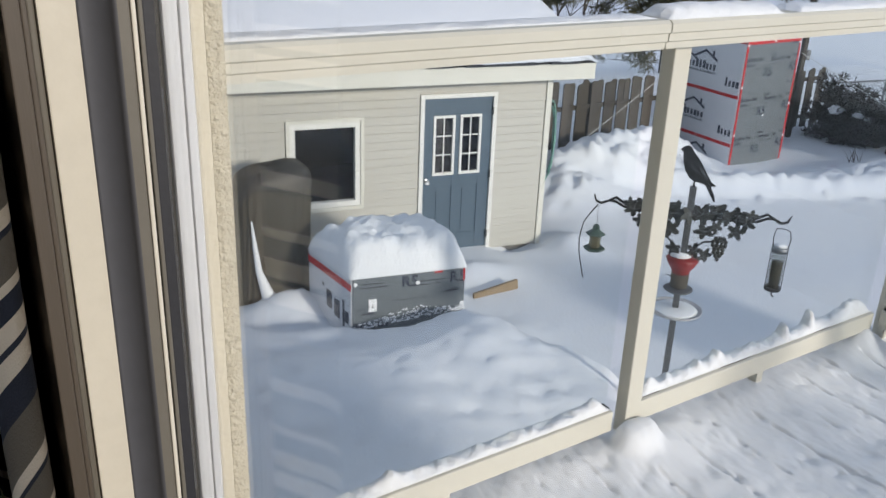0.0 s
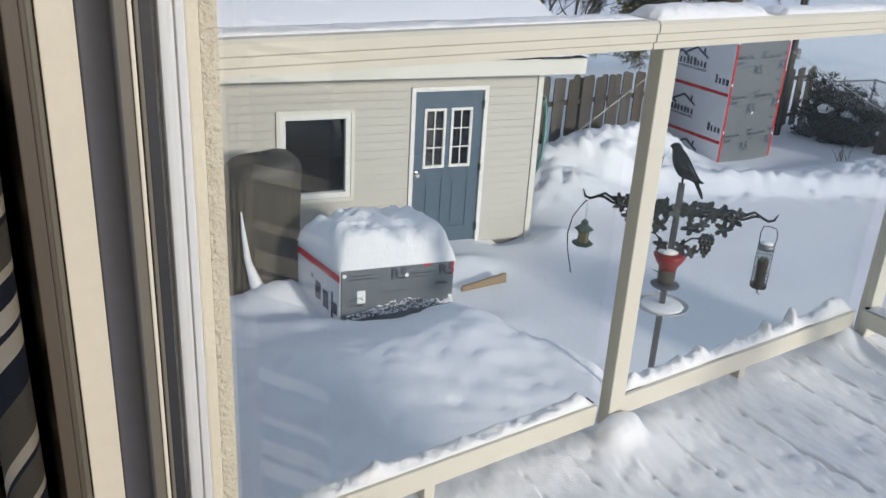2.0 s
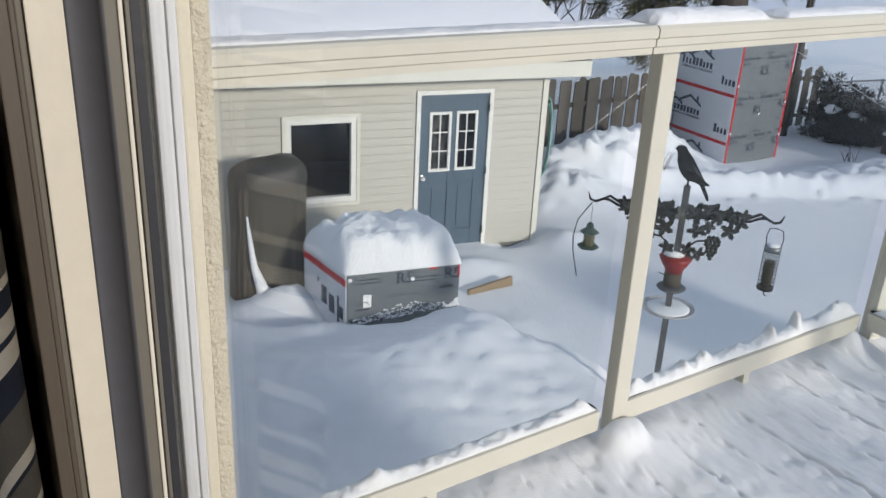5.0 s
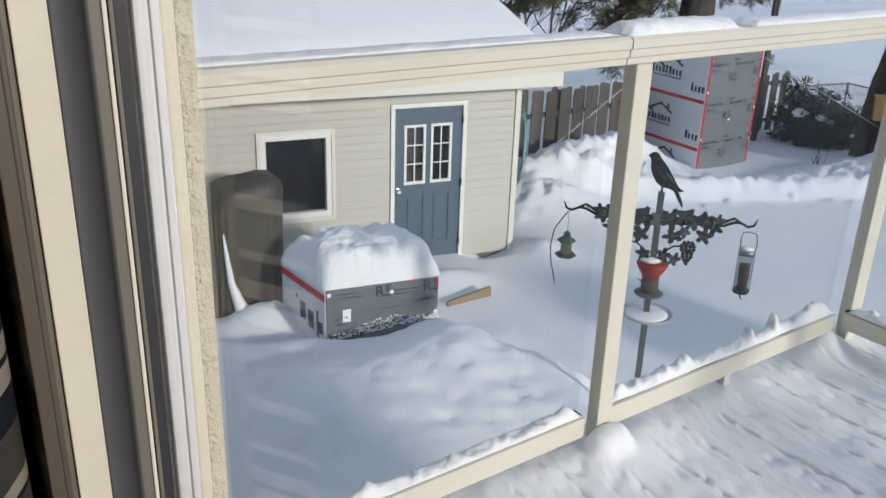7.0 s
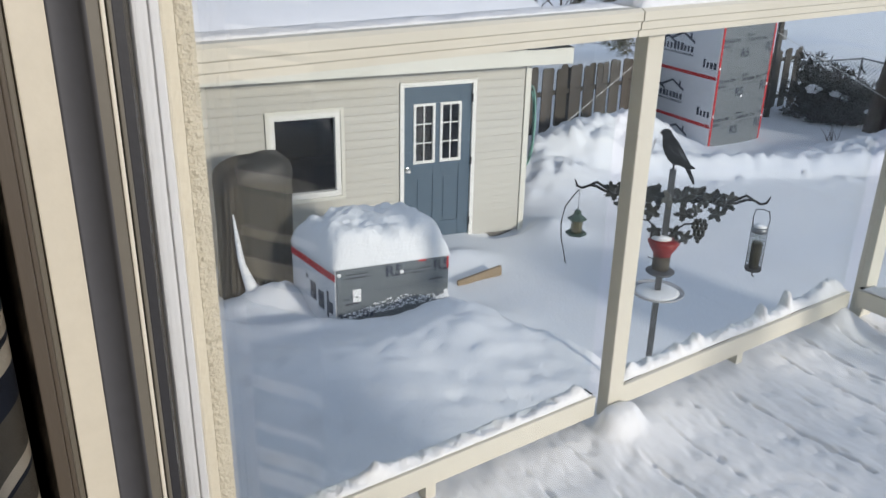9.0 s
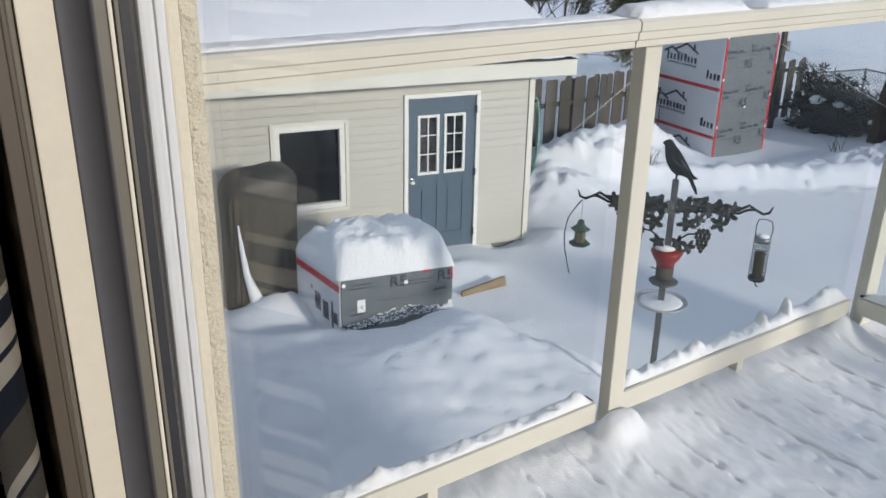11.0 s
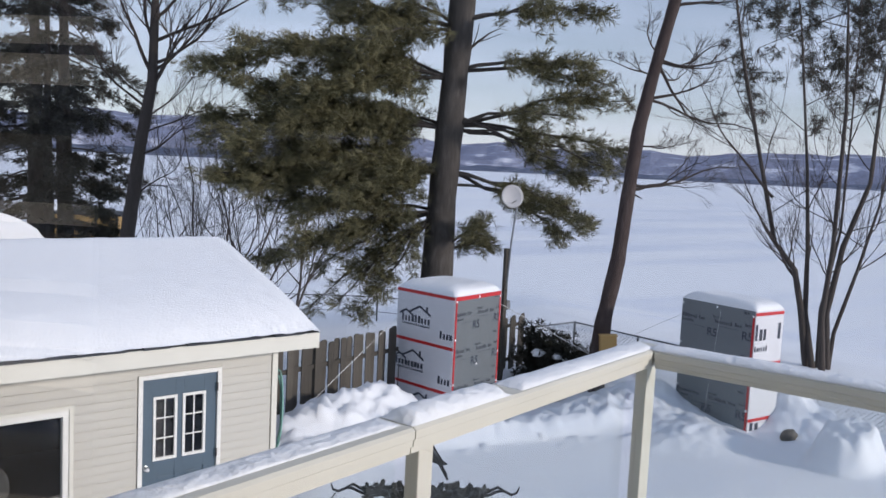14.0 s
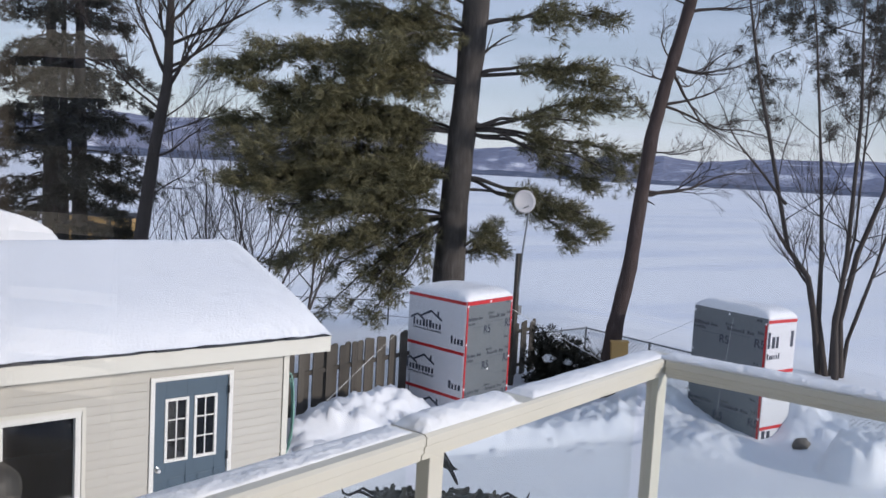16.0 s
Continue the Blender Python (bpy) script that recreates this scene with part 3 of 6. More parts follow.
def deck_snow(x, y):
    h = Z_DECK + 0.010 * fbm(x, y, 1.6, 11.0) + 0.003 * fbm(x, y, 8.0, 4.0)
    # drifts along the railing and round the posts
    h += 0.02 * math.exp(-((y - 0.02) / 0.10) ** 2) * (0.7 + 0.4 * fbm(x, 0, 3.0, 2.0))
    h += 0.024 * bump_at(x, y, 0.06, -0.03, 0.12, 0.09) + 0.046 * (1 - smooth_step(0.2, 1.1, ((x - 0.05) / 0.085) ** 2 + ((y + 0.035) / 0.06) ** 2 + 0.15 * fbm(x, y, 9.0, 3.0))) + 0.05 * bump_at(x, y, 1.20, 0.0, 0.07, 0.06) + 0.02 * bump_at(x, y, 0.08, -0.1, 0.16, 0.10)
    # the seams between the boards show through here and there
    k = (x - 0.03) / 0.1575
    near = abs(k - round(k)) * 0.1575
    seam = math.exp(-(near / 0.0046) ** 2)
    strong = {3: 1.0, 6: 1.0, 5: 0.75, 4: 0.35, 7: 0.8, 2: 0.3}.get(int(round(k)), 0.45)
    gate = smooth_step(-0.05, 0.2, fbm(x * 0.15 + round(k), y, 22.0, 6.0) + 0.25 * strong - 0.12) * smooth_step(0.05, -0.04, y + 0.03)
    h -= 0.05 * seam * gate * strong * (1 - bump_at(x, y, 0.05, -0.03, 0.2, 0.16))
    # scuffs
    h -= 0.006 * smooth_step(0.45, 0.7, fbm(x, y, 12.0, 15.0))
    h += 0.006 * fbm(x, y, 3.2, 44.0) + 0.004 * fbm(x, y, 15.0, 54.0) + 0.003 * fbm(x, y, 40.0, 64.0) - 0.009 * smooth_step(0.62, 0.72, fbm(x, y, 17.0, 81.0)) * smooth_step(0.0, 0.3, -y)
    return h


def deck():
    xs = [float(v) for v in np.arange(WALL_OUT, 1.385, 0.0055)]
    ys = [float(v) for v in np.arange(-6.0, -1.6, 0.12)] + [float(v) for v in np.arange(-1.6, 0.101, 0.016)]
    snow = placed(sheet(xs, ys, deck_snow, SNOW_FINE, "deck_snow"))
    tagged(snow, "thin trodden snow lying on the deck boards", "snow", kind="stuff")
    d = placed(tagged(new("deck"), "raised wooden deck under snow", "deck", kind="structure"))
    part("rim_joist", boxed(WALL_OUT, 1.338, 0.05, 0.09, 2.74, 2.975), WOOD_GREY, d)
    part("side_joist", boxed(1.339, 1.380, -6.0, 0.049, 2.74, 2.975), WOOD_GREY, d)
    for x in (-1.0, 1.2):
        part("support_post", boxed(x - 0.07, x + 0.07, -0.16, -0.02, 0.0, 2.74), WOOD_GREY, d)
    k = 0
    x = WALL_OUT + 0.075
    me = None
    while x < 1.25:
        if me is None:
            b = part("plank", boxed(-0.0725, 0.0725, -6.0, 0.12, 2.975, 3.0, bevel=0.003), WOOD_GREY, d)
            me = b.data
        else:
            b = new("plank", me)
            b.parent = d
        b.location.x = x
        x += 0.1575


deck()


def rail_profile(bm, x0, x1, m=None):
    """The moulded top rail: a cap with a stepped front face."""
    prof = [(-0.045, 4.142), (-0.045, 4.156), (-0.052, 4.160), (-0.052, 4.176), (-0.058, 4.180), (-0.058, 4.199), (-0.050, 4.206), (0.052, 4.206), (0.060, 4.199), (0.060, 4.180), (0.052, 4.160), (0.046, 4.142)]
    a = [bm.verts.new((x0, y, z)) for y, z in prof]
    b = [bm.verts.new((x1, y, z)) for y, z in prof]
    n = len(prof)
    for i in range(n):
        bm.faces.new((a[i], a[(i + 1) % n], b[(i + 1) % n], b[i]))
    bm.faces.new(a[::-1])
    bm.faces.new(b)
    if m is not None:
        bmesh.ops.transform(bm, matrix=m, verts=a + b)
    return bm


def post(parent, x0, y0, more=0.0):
    bm = bmesh.new()
    box(bm, x0 + 0.033, x0 + 0.090 + more, y0, y0 + 0.026, 2.98, 4.141, bevel=0.004)
    box(bm, x0 + 0.037, x0 + 0.086 + more, y0 + 0.027, y0 + 0.046, 2.98, 4.141, bevel=0.004)
    part("post", bm, VINYL, parent)


def railing():
    r = placed(tagged(new("deck_railing"), "cream vinyl deck railing with clear glass panels", "railing"))
    part("top_rail", rail_profile(bmesh.new(), WALL_OUT, JOINT - 0.002), VINYL, r)
    part("top_rail", rail_profile(bmesh.new(), JOINT + 0.002, S_END + 0.02), VINYL, r)
    turn = pose(S_END - 0.030, 0.0, 0, 0, 0, -90)
    part("top_rail", rail_profile(bmesh.new(), 0.062, 5.0, turn), VINYL, r)
    post(r, 0.0, FRONT)
    post(r, S_END - 0.070, FRONT - 0.018, 0.018)
    post(r, WALL_OUT + 0.002, FRONT)
    post(r, S_END - 0.085, -1.6)
    for x0, x1 in ((WALL_OUT + 0.09, -0.012), (0.09, S_END - 0.088)):
        part("bottom_rail", boxed(x0, x1, 0.004, 0.062, 3.089, 3.152, bevel=0.004), VINYL, r)
        k, xa = 0, x0
        while xa < x1 - 0.03:
            xb = min(x1, xa + (0.09, 0.21, 0.14, 0.3)[k % 4])
            part("glass_channel", boxed(xa, xb, 0.0165 + 0.004 * (k % 2), 0.050, 3.1525, 3.1545), GASKET, r)
            xa, k = xb + (0.004, 0.05, 0.015)[k % 3], k + 1
        g = part("glass_panel", boxed(x0, x1, 0.036, 0.042, 3.1548, 4.1415), RAIL_GLASS, r, "clear glass panel")
        part("foot", boxed((x0 + x1) / 2 - 0.03, (x0 + x1) / 2 + 0.0, 0.015, 0.05, 2.99, 3.0885), VINYL, r)
    part("bottom_rail", boxed(S_END - 0.062, S_END - 0.004, -1.51, -0.004, 3.095, 3.158, bevel=0.004), VINYL, r)
    part("glass_channel", boxed(S_END - 0.05, S_END - 0.028, -1.51, -0.004, 3.1585, 3.164), GASKET, r)
    part("glass_panel", boxed(S_END - 0.042, S_END - 0.036, -1.51, -0.004, 3.1645, 4.1415), RAIL_GLASS, r, "clear glass panel")


railing()


def ledge_snow(name, s0, s1, y0, y1, z, high, seed, along=True, peaks=(), ragged=1.0):
    """A ragged ridge of snow on a rail."""
    n = max(12, int((s1 - s0) / 0.007))
    a = [s0 + (s1 - s0) * i / n for i in range(n + 1)]
    b = [y0 + (y1 - y0) * j / 8 for j in range(9)]

    def h(x, y):
        u, v = (x, y) if along else (y, x)
        w = (v - y0) / (y1 - y0)
        edge = max(0.0, 1 - abs(2 * w - 1) ** 3)
        ends = smooth_step(s0, s0 + 0.03, u) * smooth_step(s1, s1 - 0.03, u)
        k = high * (0.75 + 0.25 * (1 - ragged) + ragged * (0.6 * fbm(u, v, 14.0, seed) + 0.5 * fbm(u, v, 40.0, seed + 4)) + (1 - ragged) * 0.35 * fbm(u, v, 6.0, seed))
        for p, ph, pw in peaks:
            k += ph * math.exp(-abs((u - p) / pw) ** 1.4)
        return z + max(0.004, k) * edge * ends

    ob = sheet(a if along else b, b if along else a, h, SNOW, name, skirt=z - 0.002)
    placed(ob)
    return tagged(ob, "ragged strip of snow lying on the rail", "snow")


ledge_snow("rail_snow", 0.10, S_END - 0.09, 0.017, 0.072, 3.1555, 0.018, 1.0, peaks=((0.16, 0.02, 0.03), (0.36, 0.022, 0.02), (0.45, 0.030, 0.03), (0.77, 0.055, 0.012), (0.90, 0.06, 0.005), (0.93, 0.015, 0.04), (1.15, 0.04, 0.09)))
ledge_snow("rail_snow", WALL_OUT + 0.1, -0.02, 0.013, 0.062, 3.1555, 0.013, 2.0, peaks=((-0.05, 0.022, 0.06), (-0.7, 0.03, 0.03)))
ledge_snow("rail_snow", JOINT + 0.002, 0.36, -0.047, 0.057, 4.2065, 0.027, 3.0, ragged=0.15)
ledge_snow("rail_snow", 0.42, S_END - 0.03, -0.042, 0.057, 4.2065, 0.014, 5.0, ragged=0.2)
ledge_snow("rail_snow", WALL_OUT + 0.05, JOINT - 0.01, -0.022, 0.057, 4.2065, 0.006, 6.0, ragged=0.4)
ledge_snow("rail_snow", -3.0, -0.03, S_END - 0.085, S_END + 0.028, 4.2065, 0.017, 7.0, along=False, ragged=0.2)
ledge_snow("rail_snow", -1.5, -0.02, S_END - 0.06, S_END + 0.01, 3.1645, 0.022, 8.0, along=False)


# ---- shed ----
SY = 8.5               # its front wall
SX0, SX1 = 0.6, 6.275
LITES = (4.665, 5.027)   # near edges of the door lights


def siding_board(length, cache={}):
    key = round(length, 2)
    if key not in cache:
        bm = bmesh.new()
        prof = [(-0.002, 0.0045), (-0.021, 0.0065), (-0.0185, 0.05), (-0.009, 0.1045), (-0.002, 0.1045)]
        a = [bm.verts.new((0, y, z)) for y, z in prof]
        b = [bm.verts.new((length, y, z)) for y, z in prof]
        for i in range(len(prof)):
            j = (i + 1) % len(prof)
            bm.faces.new((a[j], a[i], b[i], b[j]))
        bm.faces.new(a)
        bm.faces.new(b[::-1])
        me = bpy.data.meshes.new("siding_board")
        bm.normal_update()
        bm.to_mesh(me)
        bm.free()
        me.materials.append(SIDING)
        cache[key] = me
    return cache[key]


def shed():
    s = thing("shed", pose(0, 0, 0), "cream-sided garden shed with a snow-laden roof", "shed")
    wx0, wx1, wz0, wz1 = 2.785, 3.74, 0.83, 1.985           # window, outside its trim
    dx0, dx1, dz1 = 4.46, 5.50, 2.22                       # door, outside its trim
    bm = bmesh.new()
    y0, y1 = SY, SY + 0.1
    box(bm, SX0, wx0 + 0.06, y0, y1, 0.1, 2.42)
    box(bm, wx0 + 0.06, wx1 - 0.06, y0, y1, 0.1, wz0 + 0.06)
    box(bm, wx0 + 0.06, wx1 - 0.06, y0, y1, wz1 - 0.06, 2.42)
    box(bm, wx1 - 0.06, dx0 + 0.05, y0, y1, 0.1, 2.42)
    box(bm, dx0 + 0.05, dx1 - 0.05, y0, y1, dz1 - 0.05, 2.42)
    box(bm, dx1 - 0.05, SX1 - 0.02, y0, y1, 0.1, 2.42)
    box(bm, SX0, SX0 + 0.1, y1, 12.7, 0.1, 2.42)
    box(bm, SX1 - 0.12, SX1 - 0.02, y1, 12.7, 0.1, 2.42)
    box(bm, SX0, SX1 - 0.02, 12.7, 12.8, 0.1, 2.42)
    wall = part("wall", bm, WOOD_GREY, s)
    # added dark sheet at the back, so the panes look into gloom
    part("dark_backing", boxed(SX0 + 0.101, SX1 - 0.121, 12.55, 12.69, 0.131, 2.4), DARK_ROOM, s)
    part("foundation", boxed(SX0 + 0.03, SX1 - 0.06, SY + 0.03, 12.75, -0.3, 0.099), CONCRETE, s, "dark concrete foundation strip")
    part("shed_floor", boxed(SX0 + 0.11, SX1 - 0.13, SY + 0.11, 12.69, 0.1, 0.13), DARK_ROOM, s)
    # gable ends
    for x in (SX0 + 0.002, SX1 - 0.12):
        bm = bmesh.new()
        plate(bm, [(8.5, 2.42), (12.8, 2.42), (10.65, 3.24)], 0.1)
        bmesh.ops.transform(bm, matrix=pose(x + 0.05, 0, 0, 0, 0, 90), verts=bm.verts)
        part("gable", bm, SIDING, s)
    # siding rows, cut round the openings
    z = 0.0845
    while z < 2.30:
        spans = [(SX0, SX1 - 0.087)]
        for a, b, lo, hi in ((wx0, wx1, wz0, wz1), (dx0, dx1, -1, dz1)):
            if lo < z + 0.09 and z + 0.02 < hi:
                spans = [q for p0, p1 in spans for q in ((p0, min(p1, a - 0.010)), (max(p0, b + 0.003), p1)) if q[1] - q[0] > 0.05]
        for p0, p1 in spans:
            o = new("siding_board", siding_board(p1 - p0))
            o.parent = s
            o.location = (p0, SY, z)
        z += 0.1045
    # cut strips above and below the openings
    for a, b, lo, hi in ((wx0 - 0.010, wx1 + 0.003, wz0, wz1), (dx0 - 0.010, dx1 + 0.003, -1, dz1)):
        top = 0.0845 + 0.1045 * math.ceil((hi - 0.02 - 0.0845) / 0.1045)
        if top > hi + 0.004:
            part("siding_strip", boxed(a, b, SY - 0.013, SY - 0.001, hi + 0.002, top + 0.002), SIDING, s)
        low = 0.0845 + 0.1045 * (math.floor((lo - 0.09 - 0.0845) / 0.1045) + 1)
        if lo > 0 and low < lo:
            part("siding_strip", boxed(a, b, SY - 0.017, SY - 0.001, low + 0.004, lo - 0.002), SIDING, s)
    part("corner_trim", boxed(SX1 - 0.075, SX1 + 0.004, SY - 0.028, SY + 0.08, 0.06, 2.40, bevel=0.004), FASCIA, s, "cream corner trim")
    # roof deck, fascia, soffit, shingle edge
    ex0, ex1, ey, ez = SX0 - 0.3, 6.68, 8.14, 2.455
    slope = (3.34 - 2.60) / (10.65 - 8.14)
    bm = bmesh.new()
    for a, b, c, d in ((8.14, 2.60, 10.65, 3.34), (10.65, 3.34, 13.15, 2.60)):
        fr = [bm.verts.new(p) for p in ((ex0, a, b), (ex1, a, b), (ex1, c, d), (ex0, c, d), (ex0, a, b - 0.05), (ex1, a, b - 0.05), (ex1, c, d - 0.05), (ex0, c, d - 0.05))]
        for f in ((0, 1, 2, 3), (7, 6, 5, 4), (0, 4, 5, 1), (1, 5, 6, 2), (2, 6, 7, 3), (3, 7, 4, 0)):
            bm.faces.new([fr[i] for i in f])
    roof = part("roof", bm, SHINGLE, s, "dark shingled roof under snow")
    part("fascia", boxed(ex0, ex1 - 0.002, ey - 0.004, ey + 0.025, 2.405, 2.592, bevel=0.003), FASCIA, s, "cream fascia board")
    part("drip_edge", boxed(ex0, ex1, ey - 0.016, ey + 0.02, 2.593, 2.603), FASCIA, s)
    part("soffit", boxed(ex0, ex1 - 0.01, ey + 0.026, SY - 0.03, 2.42, 2.432), FASCIA, s)
    bm = bmesh.new()
    plate(bm, [(8.14, 2.40), (8.14, 2.60), (10.65, 3.33), (13.15, 2.60), (13.15, 2.40), (10.65, 3.13)], 0.025)
    bmesh.ops.transform(bm, matrix=pose(ex1 - 0.017, 0, 0, 0, 0, 90), verts=bm.verts)
    part("rake_board", bm, FASCIA, s)
    rnd = random.Random(4)
    x = ex0
    while x < ex1 - 0.05:
        w = rnd.uniform(0.12, 0.3)
        if rnd.random() < 0.75:
            part("shingle_tab", boxed(x, min(x + w, ex1), ey - 0.034, ey + 0.05, 2.6035, 2.622 + rnd.random() * 0.014), SHINGLE, roof)
        x += w + 0.01
    # window
    w = part("window", boxed(wx0 + 0.07, wx1 - 0.07, SY + 0.05, SY + 0.056, wz0 + 0.07, wz1 - 0.07), SHED_GLASS, s, "dark window pane in a white frame")
    for name, a in (("window_trim", (wx0, wx1, wz1 - 0.045, wz1)), ("window_trim", (wx0, wx1, wz0, wz0 + 0.045)), ("window_trim", (wx0, wx0 + 0.045, wz0 + 0.0455, wz1 - 0.0455)), ("window_trim", (wx1 - 0.045, wx1, wz0 + 0.0455, wz1 - 0.0455))):
        part(name, boxed(a[0], a[1], SY - 0.034, SY + 0.01, a[2], a[3], bevel=0.004), FASCIA, w)
    for a in ((wx0 + 0.046, wx1 - 0.046, wz1 - 0.115, wz1 - 0.046), (wx0 + 0.046, wx1 - 0.046, wz0 + 0.046, wz0 + 0.115), (wx0 + 0.046, wx0 + 0.112, wz0 + 0.1155, wz1 - 0.1155), (wx1 - 0.112, wx1 - 0.046, wz0 + 0.1155, wz1 - 0.1155)):
        part("window_frame", boxed(a[0], a[1], SY - 0.022, SY + 0.06, a[2], a[3], bevel=0.006), TRIM, w)
    # door
    t = 0.055
    d = part("door", door_slab(dx0 + t + 0.004, dx1 - t - 0.004, 0.13, dz1 - t - 0.004), DOOR, s, "slate-blue panelled door")
    for a in ((dx0, dx1, dz1 - t, dz1), (dx0, dx0 + t, -0.02, dz1 - t - 0.0005), (dx1 - t, dx1, -0.02, dz1 - t - 0.0005)):
        part("door_trim", boxed(a[0], a[1], SY - 0.034, SY + 0.02, a[2], a[3], bevel=0.004), TRIM, d, "white door trim")
    part("threshold", boxed(dx0 + t + 0.001, dx1 - t - 0.001, SY - 0.03, SY + 0.05, 0.09, 0.125), TRIM, d)
    for lx in LITES:
        lite(d, lx, lx + 0.255, 1.19, 1.925)
    part("knob", lathe_y([(0.012, 0), (0.012, 0.03), (0.028, 0.04), (0.032, 0.055), (0.022, 0.068)], (4.565, SY - 0.008, 1.10)), CHROME, d, "chrome door knob")
    part("knob_rose", lathe_y([(0.035, 0), (0.035, 0.006), (0.028, 0.008)], (4.565, SY - 0.005, 1.10)), CHROME, d)
    for z in (0.32, 1.15, 1.98):
        part("hinge", boxed(dx1 - t - 0.014, dx1 - t + 0.004, SY - 0.044, SY - 0.034, z - 0.05, z + 0.05), IRON, d, "dark hinge")
    return s


def lathe_y(profile, at):
    bm = lathe(profile, 14)
    bmesh.ops.transform(bm, matrix=Matrix.Translation(at) @ pose(0, 0, 0, 90, 0, 0), verts=bm.verts)
    return bm


def door_slab(x0, x1, z0, z1):
    """A slab of rails and stiles round two lights above and two sunk panels below."""
    bm = bmesh.new()
    y0, y1 = SY - 0.004, SY + 0.036
    cuts = [(v, v + 0.255) for v in LITES]
    box(bm, x0, cuts[0][0] - 0.001, y0, y1, z0, z1, bevel=0.002)
    box(bm, cuts[0][1] + 0.001, cuts[1][0] - 0.001, y0, y1, z0, z1, bevel=0.002)
    box(bm, cuts[1][1] + 0.001, x1, y0, y1, z0, z1, bevel=0.002)
    for a, b in cuts:
        for lo, hi in ((z0, 0.35), (1.02, 1.19), (1.926, z1)):
            box(bm, a, b, y0 + 0.0005, y1, lo, hi)
        box(bm, a, b, y0 + 0.013, y1, 0.351, 1.019)
        box(bm, a + 0.045, b - 0.045, y0 + 0.003, y0 + 0.0125, 0.40, 0.97, bevel=0.006)
    return bm


def lite(door, x0, x1, z0, z1):
    g = part("light", boxed(x0, x1, SY + 0.012, SY + 0.016, z0, z1), SHED_GLASS, door, "small-paned light in a white frame")
    for a in ((x0 - 0.02, x1 + 0.02, z1 - 0.014, z1 + 0.02), (x0 - 0.02, x1 + 0.02, z0 - 0.02, z0 + 0.014), (x0 - 0.02, x0 + 0.014, z0 + 0.0145, z1 - 0.0145), (x1 - 0.014, x1 + 0.02, z0 + 0.0145, z1 - 0.0145)):
        part("light_frame", boxed(a[0], a[1], SY - 0.018, SY + 0.02, a[2], a[3], bevel=0.004), TRIM, g)
    xm = (x0 + x1) / 2
    part("muntin", boxed(xm - 0.007, xm + 0.007, SY - 0.006, SY + 0.011, z0 + 0.015, z1 - 0.015), TRIM, g)
    for k in (1, 2):
        z = z0 + (z1 - z0) * k / 3
        part("muntin", boxed(x0 + 0.015, x1 - 0.015, SY - 0.005, SY + 0.0105, z - 0.007, z + 0.007), TRIM, g)


shed()


def roof_snow_height(x, y):
    ridge_y = 10.65
    base = 2.618 + (3.34 - 2.60) / 2.51 * (y - 8.14) if y < ridge_y else 3.358 - (3.34 - 2.60) / 2.5 * (y - ridge_y)
    soft = 3.358 - 0.295 * math.sqrt((y - ridge_y) ** 2 + 0.12)
    base = min(base, soft + 0.09)
    thick = 0.27 * (1 - math.exp(-max(0.0, y - 8.12) / 0.30)) * (1 - 0.6 * smooth_step(12.6, 13.15, y))
    thick *= 1 - math.exp(-max(0.0, 6.695 - x) / 0.10)
    thick = max(thick, 0.02) + 0.012 * fbm(x, y, 0.9, 21.0) + 0.006 * fbm(x, y, 5.0, 22.0) * (1 if y > 8.3 else 3)
    return max(base + thick, base + 0.004)


xs = [float(v) for v in np.linspace(0.3, 5.9, 90)] + [float(v) for v in np.linspace(5.94, 6.69, 42)]
ys = [float(v) for v in np.linspace(8.125, 8.8, 42)] + [float(v) for v in np.linspace(8.84, 13.15, 90)]
rs = sheet(xs, ys, lambda x, y: roof_snow_height(x, y + 0.02 * fbm(x, 0, 6.0, 2.0) * (1 if y < 8.3 else 0)), SNOW, "roof_snow")
tagged(rs, "deep smooth snow lying on the shed roof", "snow", kind="stuff")


# ---- wrapped boxes ----
def bars(parent, m, rows, mat, depth=0.002):
    """Unreadable print as plain bars: rows of x, z, width, height in the plane of a face."""
    for x, z, w, h in rows:
        o = part("print_bar", boxed(x - w / 2, x + w / 2, -depth, 0.001, z - h / 2, z + h / 2), mat, parent)
        o.matrix_basis = m


def word(parent, x, z, w, h, n, mat, out=0.0125, seed=0):
    """One unreadable word: a row of plain blocks of its size."""
    rnd = random.Random(seed + int(x * 100) + int(z * 1000))
    bm = bmesh.new()
    step = w / n
    for k in range(n):
        tall = h * (1.0 if k == 0 else rnd.choice((0.68, 0.7, 0.72, 0.7, 0.95)))
        x0 = x - w / 2 + k * step
        box(bm, x0, x0 + step * rnd.uniform(0.55, 0.82), -out - 0.001, -out + 0.001, z - h / 2, z - h / 2 + tall)
    return part("print_word", bm, mat, parent)


def prism(bm, corners, z0, z1, bevel=0.012):
    lo = [bm.verts.new((x, y, z0)) for x, y in corners]
    hi = [bm.verts.new((x, y, z1)) for x, y in corners]
    n = len(corners)
    bm.faces.new(lo[::-1])
    bm.faces.new(hi)
    for i in range(n):
        j = (i + 1) % n
        bm.faces.new((lo[i], lo[j], hi[j], hi[i]))
    bmesh.ops.bevel(bm, geom=list(bm.edges), offset=bevel, segments=2, affect="EDGES")
    return bm


def face_frame(a, b):
    """A frame on the upright face from corner a to corner b: x along it, -y out of it, z up."""
    d = Vector((b[0] - a[0], b[1] - a[1], 0))
    return Matrix.Translation((a[0], a[1], 0)) @ Matrix.Rotation(math.atan2(d.y, d.x), 4, "Z"), d.length


